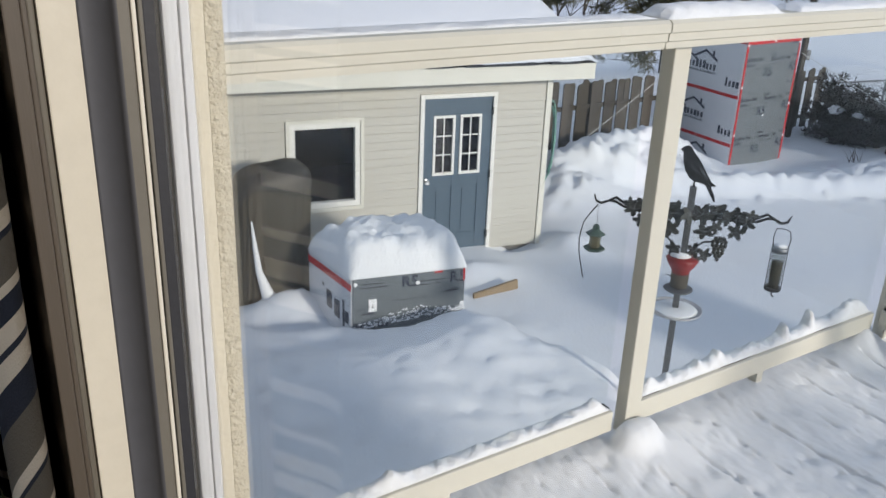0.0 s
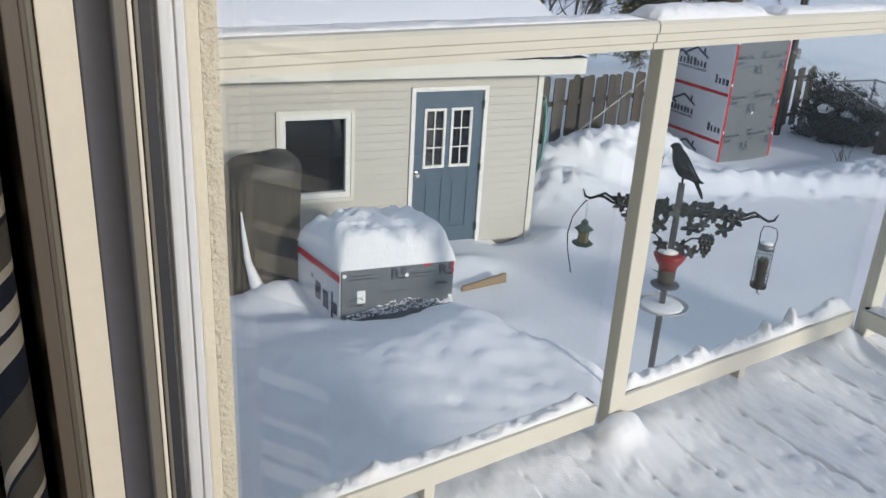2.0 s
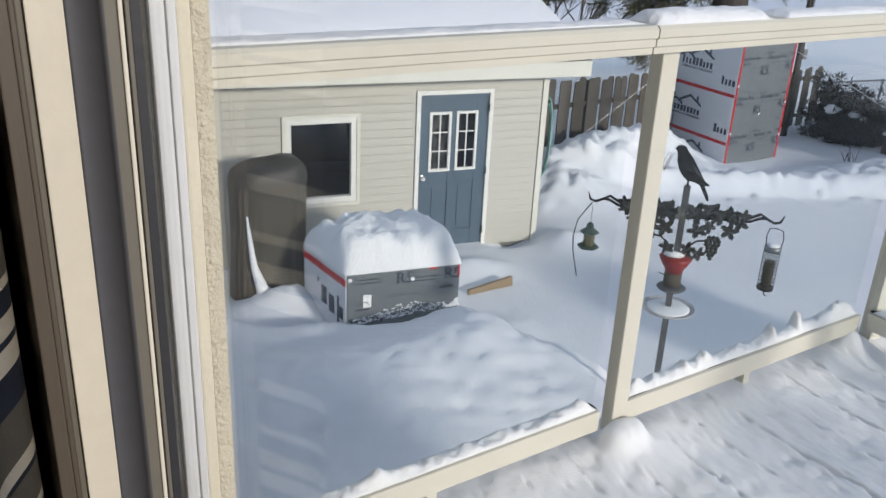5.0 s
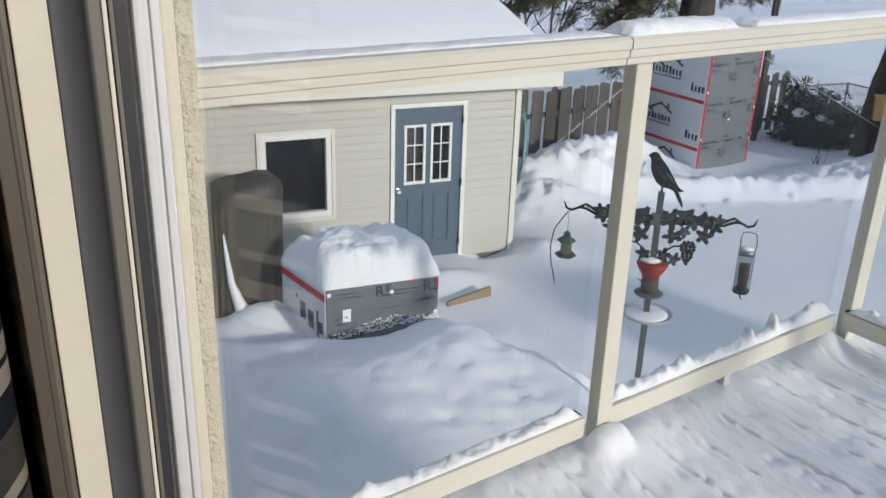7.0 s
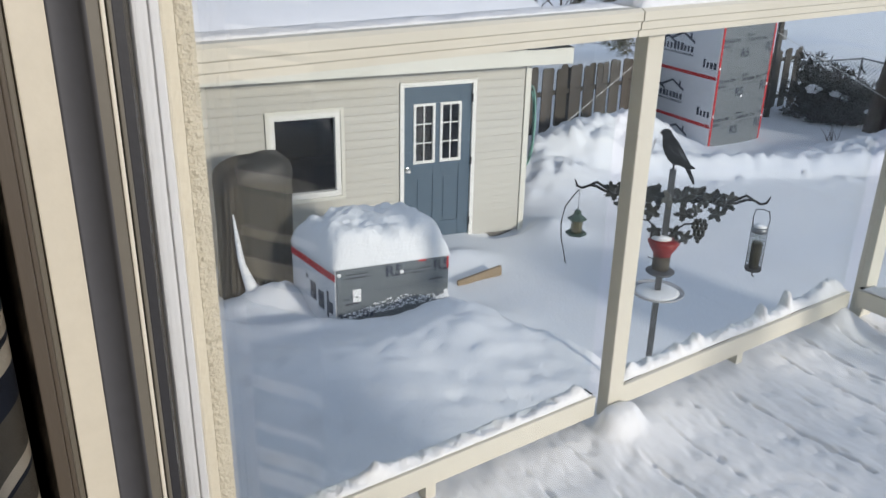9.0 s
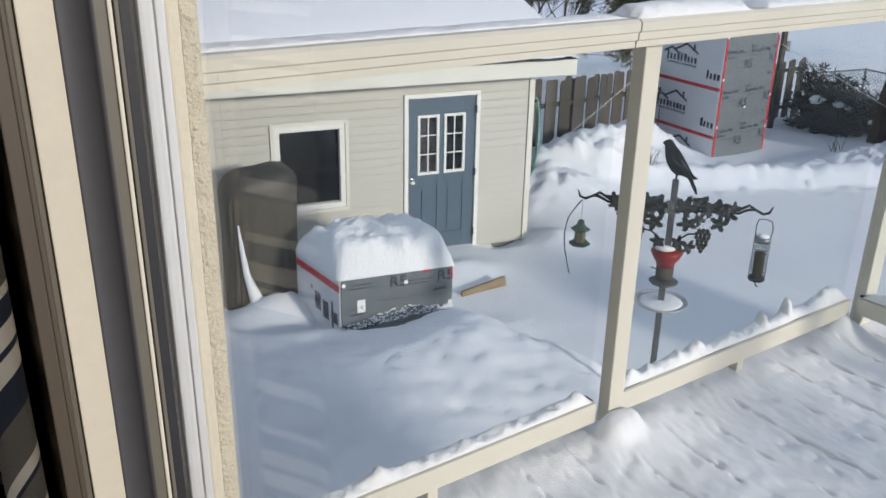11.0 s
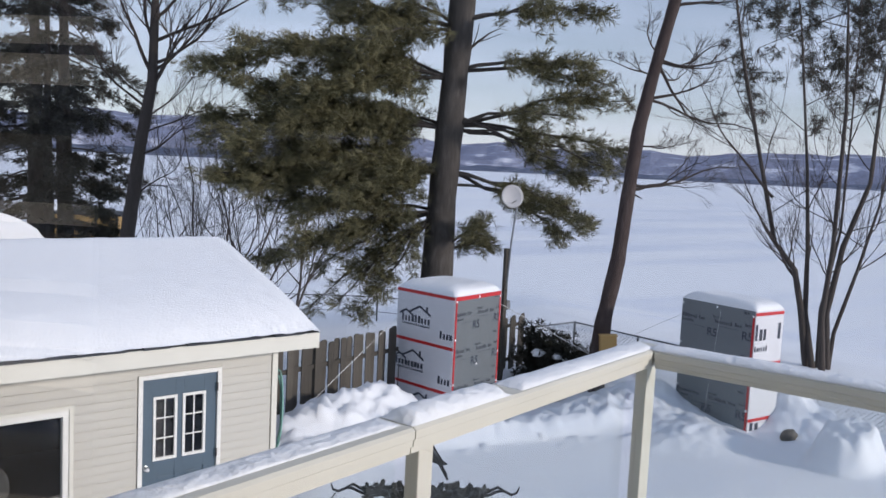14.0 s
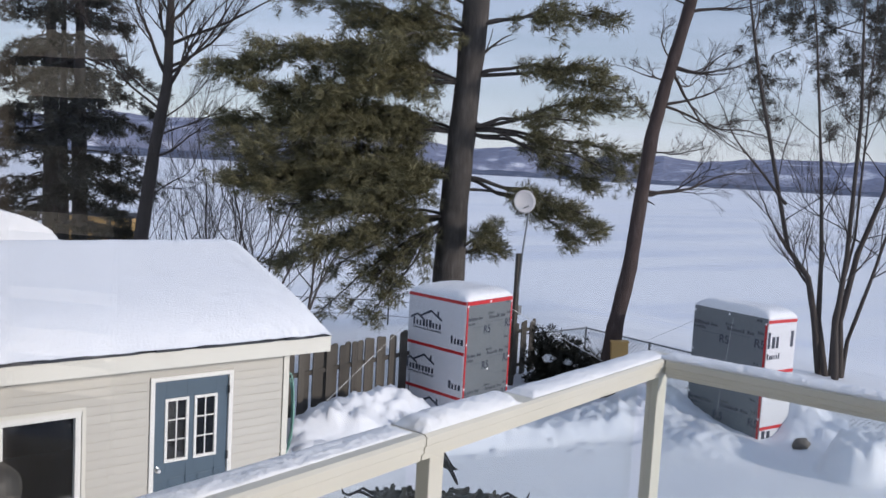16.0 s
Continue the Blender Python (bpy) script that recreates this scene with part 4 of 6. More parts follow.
def board(parent, a, b, z0, z1, mat, name, label=""):
    """A sheet laid on a face, a little proud of the box."""
    m, w = face_frame(a, b)
    o = part(name, boxed(0.004, w - 0.004, -0.012, 0.0, z0, z1, bevel=0.003), mat, parent, label)
    o.matrix_basis = m
    return o, m, w


def tape(parent, m, x0, x1, z0, z1, out=0.0145):
    o = part("tape", boxed(x0, x1, -out, -0.0125, z0, z1), RED_TAPE, parent, "red sheathing tape")
    o.matrix_basis = m


def cap_snow(corners, z, high, seed, label, over=0.03, sag=0.0):
    """A cushion of snow on a box top."""
    c = Vector((sum(p[0] for p in corners) / 4, sum(p[1] for p in corners) / 4, 0))
    n = 44
    p = [Vector((*q, 0)) for q in corners]
    p = [c + (q - c) * (1 + over / (q - c).length) for q in p]
    verts, faces = [], []
    for j in range(n + 1):
        for i in range(n + 1):
            u, v = i / n, j / n
            q = (p[0] * (1 - u) + p[1] * u) * (1 - v) + (p[3] * (1 - u) + p[2] * u) * v
            e = min(u, 1 - u) * 2, min(v, 1 - v) * 2
            f = (min(1, e[0] / 0.42) * (2 - min(1, e[0] / 0.42))) ** 0.5 * (min(1, e[1] / 0.42) * (2 - min(1, e[1] / 0.42))) ** 0.5
            k = high * f * (1 + 0.16 * fbm(q.x, q.y, 1.3, seed)) + sag * f * fbm(q.x, q.y, 3.5, seed + 2)
            verts.append((q.x + 0.012 * fbm(q.y, q.x, 6, seed), q.y, z + k + (0.01 + 0.35 * sag) * fbm(q.x, q.y, 9, seed) * f))
    for j in range(n):
        for i in range(n):
            a = j * (n + 1) + i
            faces.append((a, a + 1, a + n + 2, a + n + 1))
    me = bpy.data.meshes.new("box_snow")
    me.from_pydata(verts, [], faces)
    me.materials.append(SNOW)
    me.polygons.foreach_set("use_smooth", [True] * len(me.polygons))
    return tagged(new("box_snow", me), label, "snow")


def text_on(parent, m, text, size, x, z, mat=PRINT, out=0.0135, name="lettering"):
    return lettering(name, text, size, mat, parent, m @ pose(x, -out, z, 90, 0, 0))


def roof_mark(parent, m, x, z, s, out=0.0135):
    """The outline of two gables, as the print shows."""
    bm = bmesh.new()
    for dx, dz, k in ((-0.30, -0.06, 0.62), (0.14, 0.0, 1.0)):
        h, w, t = 0.17 * k, 0.36 * k, 0.055
        plate(bm, [(dx - w, dz), (dx, dz + h), (dx + w, dz), (dx + w, dz - t), (dx, dz + h - t), (dx - w, dz - t)], 0.001)
    box(bm, 0.34, 0.40, -0.0005, 0.0005, 0.03, 0.16)
    for v in bm.verts:
        v.co = Vector((v.co.x * s, v.co.y, v.co.z * s))
    o = part("print_mark", bm, PRINT, parent)
    o.matrix_basis = m @ pose(x, -out, z)


def foil_print(parent, m, w, zs, skew=0.0):
    """Rows of print on foil-faced board: bars, and the rating R5."""
    for k, z in enumerate(zs):
        for px, pz, pw, ph, n in ((0.13, 0.05, 0.22, 0.075, 6), (0.30, 0.05, 0.09, 0.07, 3), (0.10, -0.04, 0.17, 0.06, 6), (0.52, 0.12, 0.13, 0.05, 5), (0.60, 0.04, 0.24, 0.075, 8), (0.80, 0.04, 0.10, 0.07, 3), (0.90, 0.30, 0.08, 0.05, 2), (0.93, 0.08, 0.09, 0.06, 4)):
            word(parent, w * px, z + pz, w * pw, ph, n, PRINT_GREY)
        bars(parent, m @ pose(0, -0.0125, 0), [(w * 0.24, z - 0.12, w * 0.22, 0.008), (w * 0.66, z - 0.05, w * 0.3, 0.008)], PRINT_GREY, 0.001)
        text_on(parent, m, "R5", 0.22, w * 0.45, z - 0.26)
        text_on(parent, m, "R5", 0.22, w * 0.92, z - 0.20)


def screws(parent, m, spots):
    for x, z in spots:
        o = part("washer", lathe_y([(0.022, 0), (0.022, 0.004), (0.012, 0.007)], (0, 0, 0)), WHITE_VINYL, parent)
        o.matrix_basis = m @ pose(x, -0.0145, z)


def garden_box():
    c = [(2.95, 6.29), (4.16, 6.25), (4.06, 7.16), (2.74, 7.20)]
    t = thing("wrapped_box", pose(0, 0, 0), "low wrapped garden box, foil board and white wrap, snow on top", "box", "wrapped shrub boxes")
    part("body", prism(bmesh.new(), c, -0.1, 0.90), WRAP, t)
    # snow plastered on the lower half of the foil
    rnd = random.Random(12)
    bm = bmesh.new()
    for k in range(300):
        u = rnd.random() ** 0.8
        top = 0.05 + 0.10 * math.exp(-((u - 0.5) / 0.25) ** 2)
        q = Vector(c[0]).lerp(Vector(c[1]), u)
        rr = rnd.uniform(0.004, 0.012)
        bmesh.ops.create_icosphere(bm, subdivisions=1, radius=1, matrix=Matrix.Translation((q.x, q.y - 0.013, 0.33 + 0.1 * u + top * rnd.random() ** 1.6)) @ Matrix.Diagonal((rr * 1.5, 0.012, rr, 1)))
    part("plastered_snow", bm, SNOW, t, "snow plastered on the foil", smooth=True)
    b, m, w = board(t, c[0], c[1], -0.05, 0.90, FOIL, "foil_board", "grey foil insulation board")
    text_on(b, Matrix(), "R5", 0.17, w * 0.50, 0.755)
    text_on(b, Matrix(), "R5", 0.17, w * 0.93, 0.755)
    bars(b, pose(0, -0.0125, 0), [(w * 0.18, 0.79, 0.3, 0.012), (w * 0.18, 0.83, 0.24, 0.012), (w * 0.7, 0.80, 0.3, 0.012), (w * 0.68, 0.76, 0.24, 0.01), (w * 0.13, 0.50, 0.14, 0.02), (w * 0.88, 0.66, 0.14, 0.02), (w * 0.92, 0.45, 0.04, 0.035), (w * 0.98, 0.45, 0.03, 0.035), (w * 0.5, 0.62, 0.4, 0.008)], PRINT_GREY, 0.001)
    roof_mark(b, Matrix(), w * 0.12, 0.56, 0.18)
    roof_mark(b, Matrix(), w * 0.88, 0.66, 0.16)
    word(b, w * 0.17, 0.37, 0.38, 0.07, 8, PRINT)
    o = part("sticker", boxed(w * 0.14, w * 0.21, -0.014, -0.0125, 0.52, 0.66), WHITE_VINYL, b, "white sticker")
    tape(b, Matrix(), w * 0.72, w * 0.79, 0.875, 0.899)
    tape(b, Matrix(), w - 0.025, w - 0.004, 0.76, 0.899)
    screws(b, Matrix(), [(0.03, 0.84), (0.03, 0.3), (w * 0.57, 0.79), (w - 0.03, 0.5), (w * 0.3, 0.42)])
    s, m, w = board(t, c[3], c[0], -0.05, 0.90, WRAP, "wrap_panel", "white house wrap")
    tape(s, Matrix(), 0.0, w, 0.76, 0.84)
    bars(s, pose(0, -0.0125, 0), [(w * 0.50, 0.50, 0.12, 0.20), (w * 0.68, 0.46, 0.12, 0.20), (w * 0.83, 0.46, 0.04, 0.30), (w * 0.90, 0.44, 0.08, 0.13), (w * 0.36, 0.62, 0.04, 0.05)], PRINT, 0.001)
    cap_snow(c, 0.90, 0.36, 31.0, "lumpy cushion of snow on the garden box", 0.03, 0.07)


def tower(name, c, top, rows, foil, wrap, label, seed, foil_rows):
    t = thing("wrapped_tower", pose(0, 0, 0), label, "box", "wrapped shrub boxes")
    part("body", prism(bmesh.new(), c, -0.3, top), WRAP, t)
    f, m, w = board(t, c[foil[0]], c[foil[1]], -0.2, top - 0.002, FOIL, "foil_board", "grey foil insulation board")
    foil_print(f, Matrix(), w, foil_rows)
    if name == "near":
        tape(f, Matrix(), 0.0, w, top - 0.08, top - 0.004)
        tape(f, Matrix(), 0.0, 0.045, -0.2, top - 0.081)
    tape(f, Matrix(), w - 0.045, w, -0.2, top - 0.081)
    screws(f, Matrix(), [(0.03, top - 0.09), (w / 2, top - 0.05), (w - 0.03, top - 0.1), (0.03, 1.6), (0.03, 0.75), (w - 0.03, 1.2), (w - 0.03, 0.6), (w * 0.5, 1.05)])
    s, m2, w2 = board(t, c[wrap[0]], c[wrap[1]], -0.2, top - 0.002, WRAP, "wrap_panel", "white printed house wrap")
    for z in rows:
        tape(s, Matrix(), 0.0, w2, z - 0.03, z + 0.03)
    cap_snow(c, top, 0.16, seed, "smooth cap of snow on a wrapped tower", 0.02)
    return t, f, w, s, w2


def towers():
    c = [(11.19, 10.606), (12.656, 10.924), (12.54, 12.46), (11.05, 12.16)]
    t, f, w, s, w2 = tower("near", c, 2.41, (2.37, 1.42, 0.56), (0, 1), (3, 0), "tall wrapped tower, white wrap with red tape and grey foil board", 41.0, (2.02, 1.32, 0.62))
    # print on the wrap: two marks in a brickwork order, with name bars below each
    for x, z in ((0.52, 1.98), (1.60, 1.78), (0.38, 1.10), (1.46, 0.92), (0.6, 0.30), (1.40, 0.12)):
        if x < w2 - 0.3:
            roof_mark(s, Matrix(), x, z, 0.85)
        word(s, min(x + 0.03, w2 - 0.19), z - 0.13, 0.80 if x < w2 - 0.3 else 0.34, 0.15, 9 if x < w2 - 0.3 else 4, PRINT)
        if x < 1.0:
            text_on(s, Matrix(), "Commercial & Residential", 0.075, x + 0.02, z - 0.27)
    c = [(15.14, 6.85), (15.98, 6.76), (16.18, 8.36), (15.32, 8.51)]
    t, f, w, s, w2 = tower("far", c, 2.46, (2.40, 1.46, 0.42), (3, 0), (0, 1), "tall wrapped tower, grey foil board and white wrap with red tape", 43.0, (2.10, 1.30, 0.62))
    for px, pz, pw, ph, n in ((0.20, 2.06, 0.36, 0.30, 3), (0.76, 2.06, 0.14, 0.30, 1), (0.22, 1.76, 0.40, 0.11, 6), (0.56, 1.12, 0.46, 0.28, 4), (0.22, 0.24, 0.30, 0.26, 2)):
        word(s, px, pz, pw, ph, n, PRINT)
    c = [(8.06, 0.75), (9.1, 0.55), (9.3, 1.75), (8.30, 1.95)]
    t = thing("wrapped_box", pose(0, 0, 0), "white wrapped garden box with red tape and a snow cap", "box", "wrapped shrub boxes")
    part("body", prism(bmesh.new(), c, -0.1, 1.75), WRAP, t)
    s, m, w = board(t, c[3], c[0], -0.05, 1.748, WRAP, "wrap_panel", "white house wrap")
    tape(s, Matrix(), 0.0, w, 1.66, 1.744)
    bars(s, pose(0, -0.0125, 0), [(0.10, 1.22, 0.04, 0.26), (0.15, 1.20, 0.05, 0.05), (0.18, 1.26, 0.05, 0.06), (0.19, 1.14, 0.05, 0.06), (0.27, 1.12, 0.03, 0.03), (0.06, 0.80, 0.09, 0.13), (0.17, 0.78, 0.08, 0.17), (0.25, 0.74, 0.03, 0.03)], PRINT, 0.001)
    cap_snow(c, 1.75, 0.26, 45.0, "rounded cap of snow on the garden box", 0.03)


garden_box()
towers()


# ---- fences ----
def wood_fence():
    f = thing("wooden_fence", pose(0, 0, 0), "weathered dog-eared board fence standing in snow", "fence")
    a, b = Vector((6.6, 11.14, 0)), Vector((15.6, 12.98, 0))
    d = (b - a).normalized()
    ang = math.atan2(d.y, d.x)
    L = (b - a).length
    rnd = random.Random(8)
    meshes = []
    for k in range(5):
        bm = bmesh.new()
        w, h = 0.138, 1.62
        plate(bm, [(-w / 2, -0.2), (w / 2, -0.2), (w / 2, h - 0.035), (w / 2 - 0.03, h), (-w / 2 + 0.03, h), (-w / 2, h - 0.035)], 0.02)
        me = bpy.data.meshes.new("board")
        bm.normal_update()
        bm.to_mesh(me)
        bm.free()
        me.materials.append(WOOD_GREY)
        meshes.append(me)
    x, i = 0.0, 0
    while x < L:
        p = a + d * x
        o = new("board", meshes[i % 5])
        o.parent = f
        back = (i % 2) * 0.06
        drop = 0.0 if x < 5 else -0.25 * min(1, (x - 5) / 2)
        o.matrix_basis = pose(p.x - d.y * back, p.y + d.x * back, rnd.uniform(-0.05, 0.03) + drop, 0, rnd.uniform(-1.2, 1.2), math.degrees(ang) + rnd.uniform(-2, 2))
        x += 0.165 + rnd.uniform(-0.012, 0.012)
        i += 1
    x = 0.0
    while x < L:
        p = a + d * x
        part("fence_post", boxed(-0.045, 0.045, 0.09, 0.18, -0.3, 1.55, bevel=0.004), WOOD_GREY, f).matrix_basis = pose(p.x, p.y, 0 if x < 5 else -0.22, 0, 0, math.degrees(ang))
        x += 2.4
    for z in (0.45, 1.25):
        part("stringer", boxed(0, L, 0.02, 0.05, z - 0.04, z + 0.04), WOOD_GREY, f).matrix_basis = pose(a.x, a.y, -0.08, 0, 0, math.degrees(ang))


wood_fence()


def chain_fence():
    f = thing("chain_link_fence", pose(0, 0, 0), "galvanised chain-link fence along the lake bank", "fence")
    run = [Vector(p) for p in ((15.7, 13.0, 0), (17.4, 13.0, 0), (17.25, 7.0, 0), (17.1, 0.0, 0), (16.9, -8.0, 0))]
    wires = bmesh.new()
    for a, b in zip(run, run[1:]):
        d = b - a
        n = max(1, round(d.length / 2.4))
        for i in range(n):
            p = a + d * (i / n)
            part("fence_post", tubed([p + Vector((0, 0, -0.4)), p + Vector((0, 0, 1.06))], 0.026, 8), GALV, f)
        part("top_rail", tubed([a + Vector((0, 0, 1.03)), b + Vector((0, 0, 1.03))], 0.019, 8), GALV, f)
        step = 0.10
        k = -10
        while k * step < d.length:
            for up in (1, -1):
                x0, x1 = k * step, k * step + 1.0
                z0, z1 = (0.0, 1.02) if up > 0 else (1.02, 0.0)
                c0, c1 = max(x0, 0), min(x1, d.length)
                if c1 - c0 > 0.01:
                    q0 = a + d.normalized() * c0 + Vector((0, 0, z0 + (z1 - z0) * (c0 - x0)))
                    q1 = a + d.normalized() * c1 + Vector((0, 0, z0 + (z1 - z0) * (c1 - x0)))
                    tube(wires, [q0, q1], 0.0042, 3, close=False)
            k += 1
    part("wire_mesh", wires, GALV, f)


chain_fence()


# ---- trees ----
V_AWAY, V_SIDE = Vector((0.647, 0.762, 0)), Vector((0.762, -0.647, 0))


def spot(u, v, z):
    """A place beside a tree's foot: u to the side, v away from the house, z up."""
    return V_SIDE * u + V_AWAY * v + Vector((0, 0, z))


def wiggle(a, b, n, amount, rnd, sag=0.0):
    pts = []
    for i in range(n + 1):
        k = i / n
        p = a.lerp(b, k)
        s = amount * math.sin(math.pi * min(1, k * 1.1)) * (b - a).length
        p = p + Vector((rnd.uniform(-1, 1), rnd.uniform(-1, 1), rnd.uniform(-1, 1))) * s * (0 if i == 0 else 1)
        p.z += sag * math.sin(math.pi * k) * (b - a).length
        pts.append(p)
    return pts


def grow(bm, a, d, length, radius, depth, rnd, spread_deg=38, up=0.15, kids=(2, 4), tips=None, wander=0.16):
    """Bare branches that fork down to fine twigs."""
    pts = [a]
    p, dr = a.copy(), d.normalized()
    n = 4 if depth > 0 else 3
    for i in range(n):
        dr = (dr + Vector((rnd.uniform(-1, 1), rnd.uniform(-1, 1), rnd.uniform(-0.7, 0.9))) * wander + Vector((0, 0, up * 0.3))).normalized()
        p = p + dr * length / n
        pts.append(p.copy())
    end = radius * (0.55 if depth > 0 else 0.35)
    radii = [radius + (end - radius) * i / n for i in range(n + 1)]
    tube(bm, pts, radii, 6 if radius > 0.03 else (4 if radius > 0.012 else 3), close=False)
    if tips is not None and depth <= 1:
        tips.append((pts[-1], dr))
    if depth <= 0:
        return
    for _ in range(rnd.randint(*kids)):
        k = rnd.uniform(0.3, 1.0)
        i = min(n - 1, int(k * n))
        q = pts[i].lerp(pts[i + 1], k * n - i)
        axis = Vector((rnd.uniform(-1, 1), rnd.uniform(-1, 1), rnd.uniform(-1, 1))).normalized()
        nd = (Matrix.Rotation(radians(rnd.uniform(spread_deg * 0.5, spread_deg * 1.3)), 3, axis) @ dr).normalized()
        grow(bm, q, nd, length * rnd.uniform(0.5, 0.75), max(0.0035, radii[i] * rnd.uniform(0.45, 0.65)), depth - 1, rnd, spread_deg, up, kids, tips, wander)
    grow(bm, pts[-1], dr, length * rnd.uniform(0.5, 0.7), max(0.0035, end), depth - 1, rnd, spread_deg, up, kids, tips, wander)


class Needles:
    """Collects tufts of needles: thin blades fanned round a twig end."""

    def __init__(self, rnd):
        self.v, self.f, self.rnd = [], [], rnd

    def blade(self, p, d, length, width):
        r = self.rnd
        side = d.cross(Vector((r.uniform(-1, 1), r.uniform(-1, 1), r.uniform(-1, 1))))
        if side.length < 1e-4:
            return
        side = side.normalized() * width
        i = len(self.v)
        q = p + d * length
        self.v += [tuple(p - side * 0.5), tuple(p + side * 0.5), tuple(q + side * 0.3), tuple(q - side * 0.3)]
        self.f.append((i, i + 1, i + 2, i + 3))

    def tuft(self, p, d, n, length, width, wide=1.0):
        r = self.rnd
        for _ in range(n):
            k = Vector((r.gauss(0, 1), r.gauss(0, 1), r.gauss(0, 0.8)))
            dd = (d + k * 0.55 * wide).normalized()
            self.blade(p + k * 0.02, dd, length * r.uniform(0.6, 1.15), width)

    def made(self, name, mat, parent, label=""):
        me = bpy.data.meshes.new(name)
        me.from_pydata(self.v, [], self.f)
        me.materials.append(mat)
        ob = new(name, me)
        ob.parent = parent
        if label:
            ob["label"] = label
        return ob


def trunk_mesh(pts, radii, rnd, sides=14):
    bm = bmesh.new()
    fine, rr = [], []
    for i in range(len(pts) - 1):
        for k in range(5):
            fine.append(pts[i].lerp(pts[i + 1], k / 5))
            rr.append((radii[i] + (radii[i + 1] - radii[i]) * k / 5) * rnd.uniform(0.95, 1.06))
    fine.append(pts[-1])
    rr.append(radii[-1])
    tube(bm, fine, rr, sides)
    return bm


def bough(limbs, needles, a, b, r0, rnd, dens=1.0, length=0.19, reach=1.0, width=0.013, start=0.3):
    """A pine bough: a limb, side shoots in a flat spray, and tufts along them."""
    pts = wiggle(a, b, 6, 0.03, rnd, sag=0.05)
    tube(limbs, pts, [r0 * (1 - 0.8 * i / 6) for i in range(7)], 6, close=False)
    L = (b - a).length
    d = (b - a).normalized()
    flat = d.cross(Vector((0, 0, 1))).normalized()
    n = int(10 * L * dens) + 4
    for _ in range(n):
        k = rnd.uniform(start, 1.0) ** 0.8
        i = min(5, int(k * 6))
        q = pts[i].lerp(pts[i + 1], k * 6 - i)
        sl = reach * rnd.uniform(0.35, 0.95) * (1.15 - 0.6 * k)
        sd = (d * rnd.uniform(0.3, 1.0) + flat * rnd.choice((-1, 1)) * rnd.uniform(0.4, 1.1) + Vector((0, 0, rnd.uniform(-0.55, 0.35)))).normalized()
        e = q + sd * sl
        tube(limbs, [q, q.lerp(e, 0.5) + Vector((0, 0, 0.03)), e], [0.012, 0.008, 0.004], 3, close=False)
        for _ in range(max(3, int(15 * sl * dens))):
            kk = rnd.uniform(0.15, 1.05)
            c = q.lerp(e, kk) + Vector((rnd.uniform(-1, 1), rnd.uniform(-1, 1), rnd.uniform(-1.3, 0.7))) * 0.15
            td = (sd + Vector((rnd.uniform(-1, 1), rnd.uniform(-1, 1), rnd.uniform(-0.6, 1.0))) * 0.8).normalized()
            needles.tuft(c, td, 12, length, width)


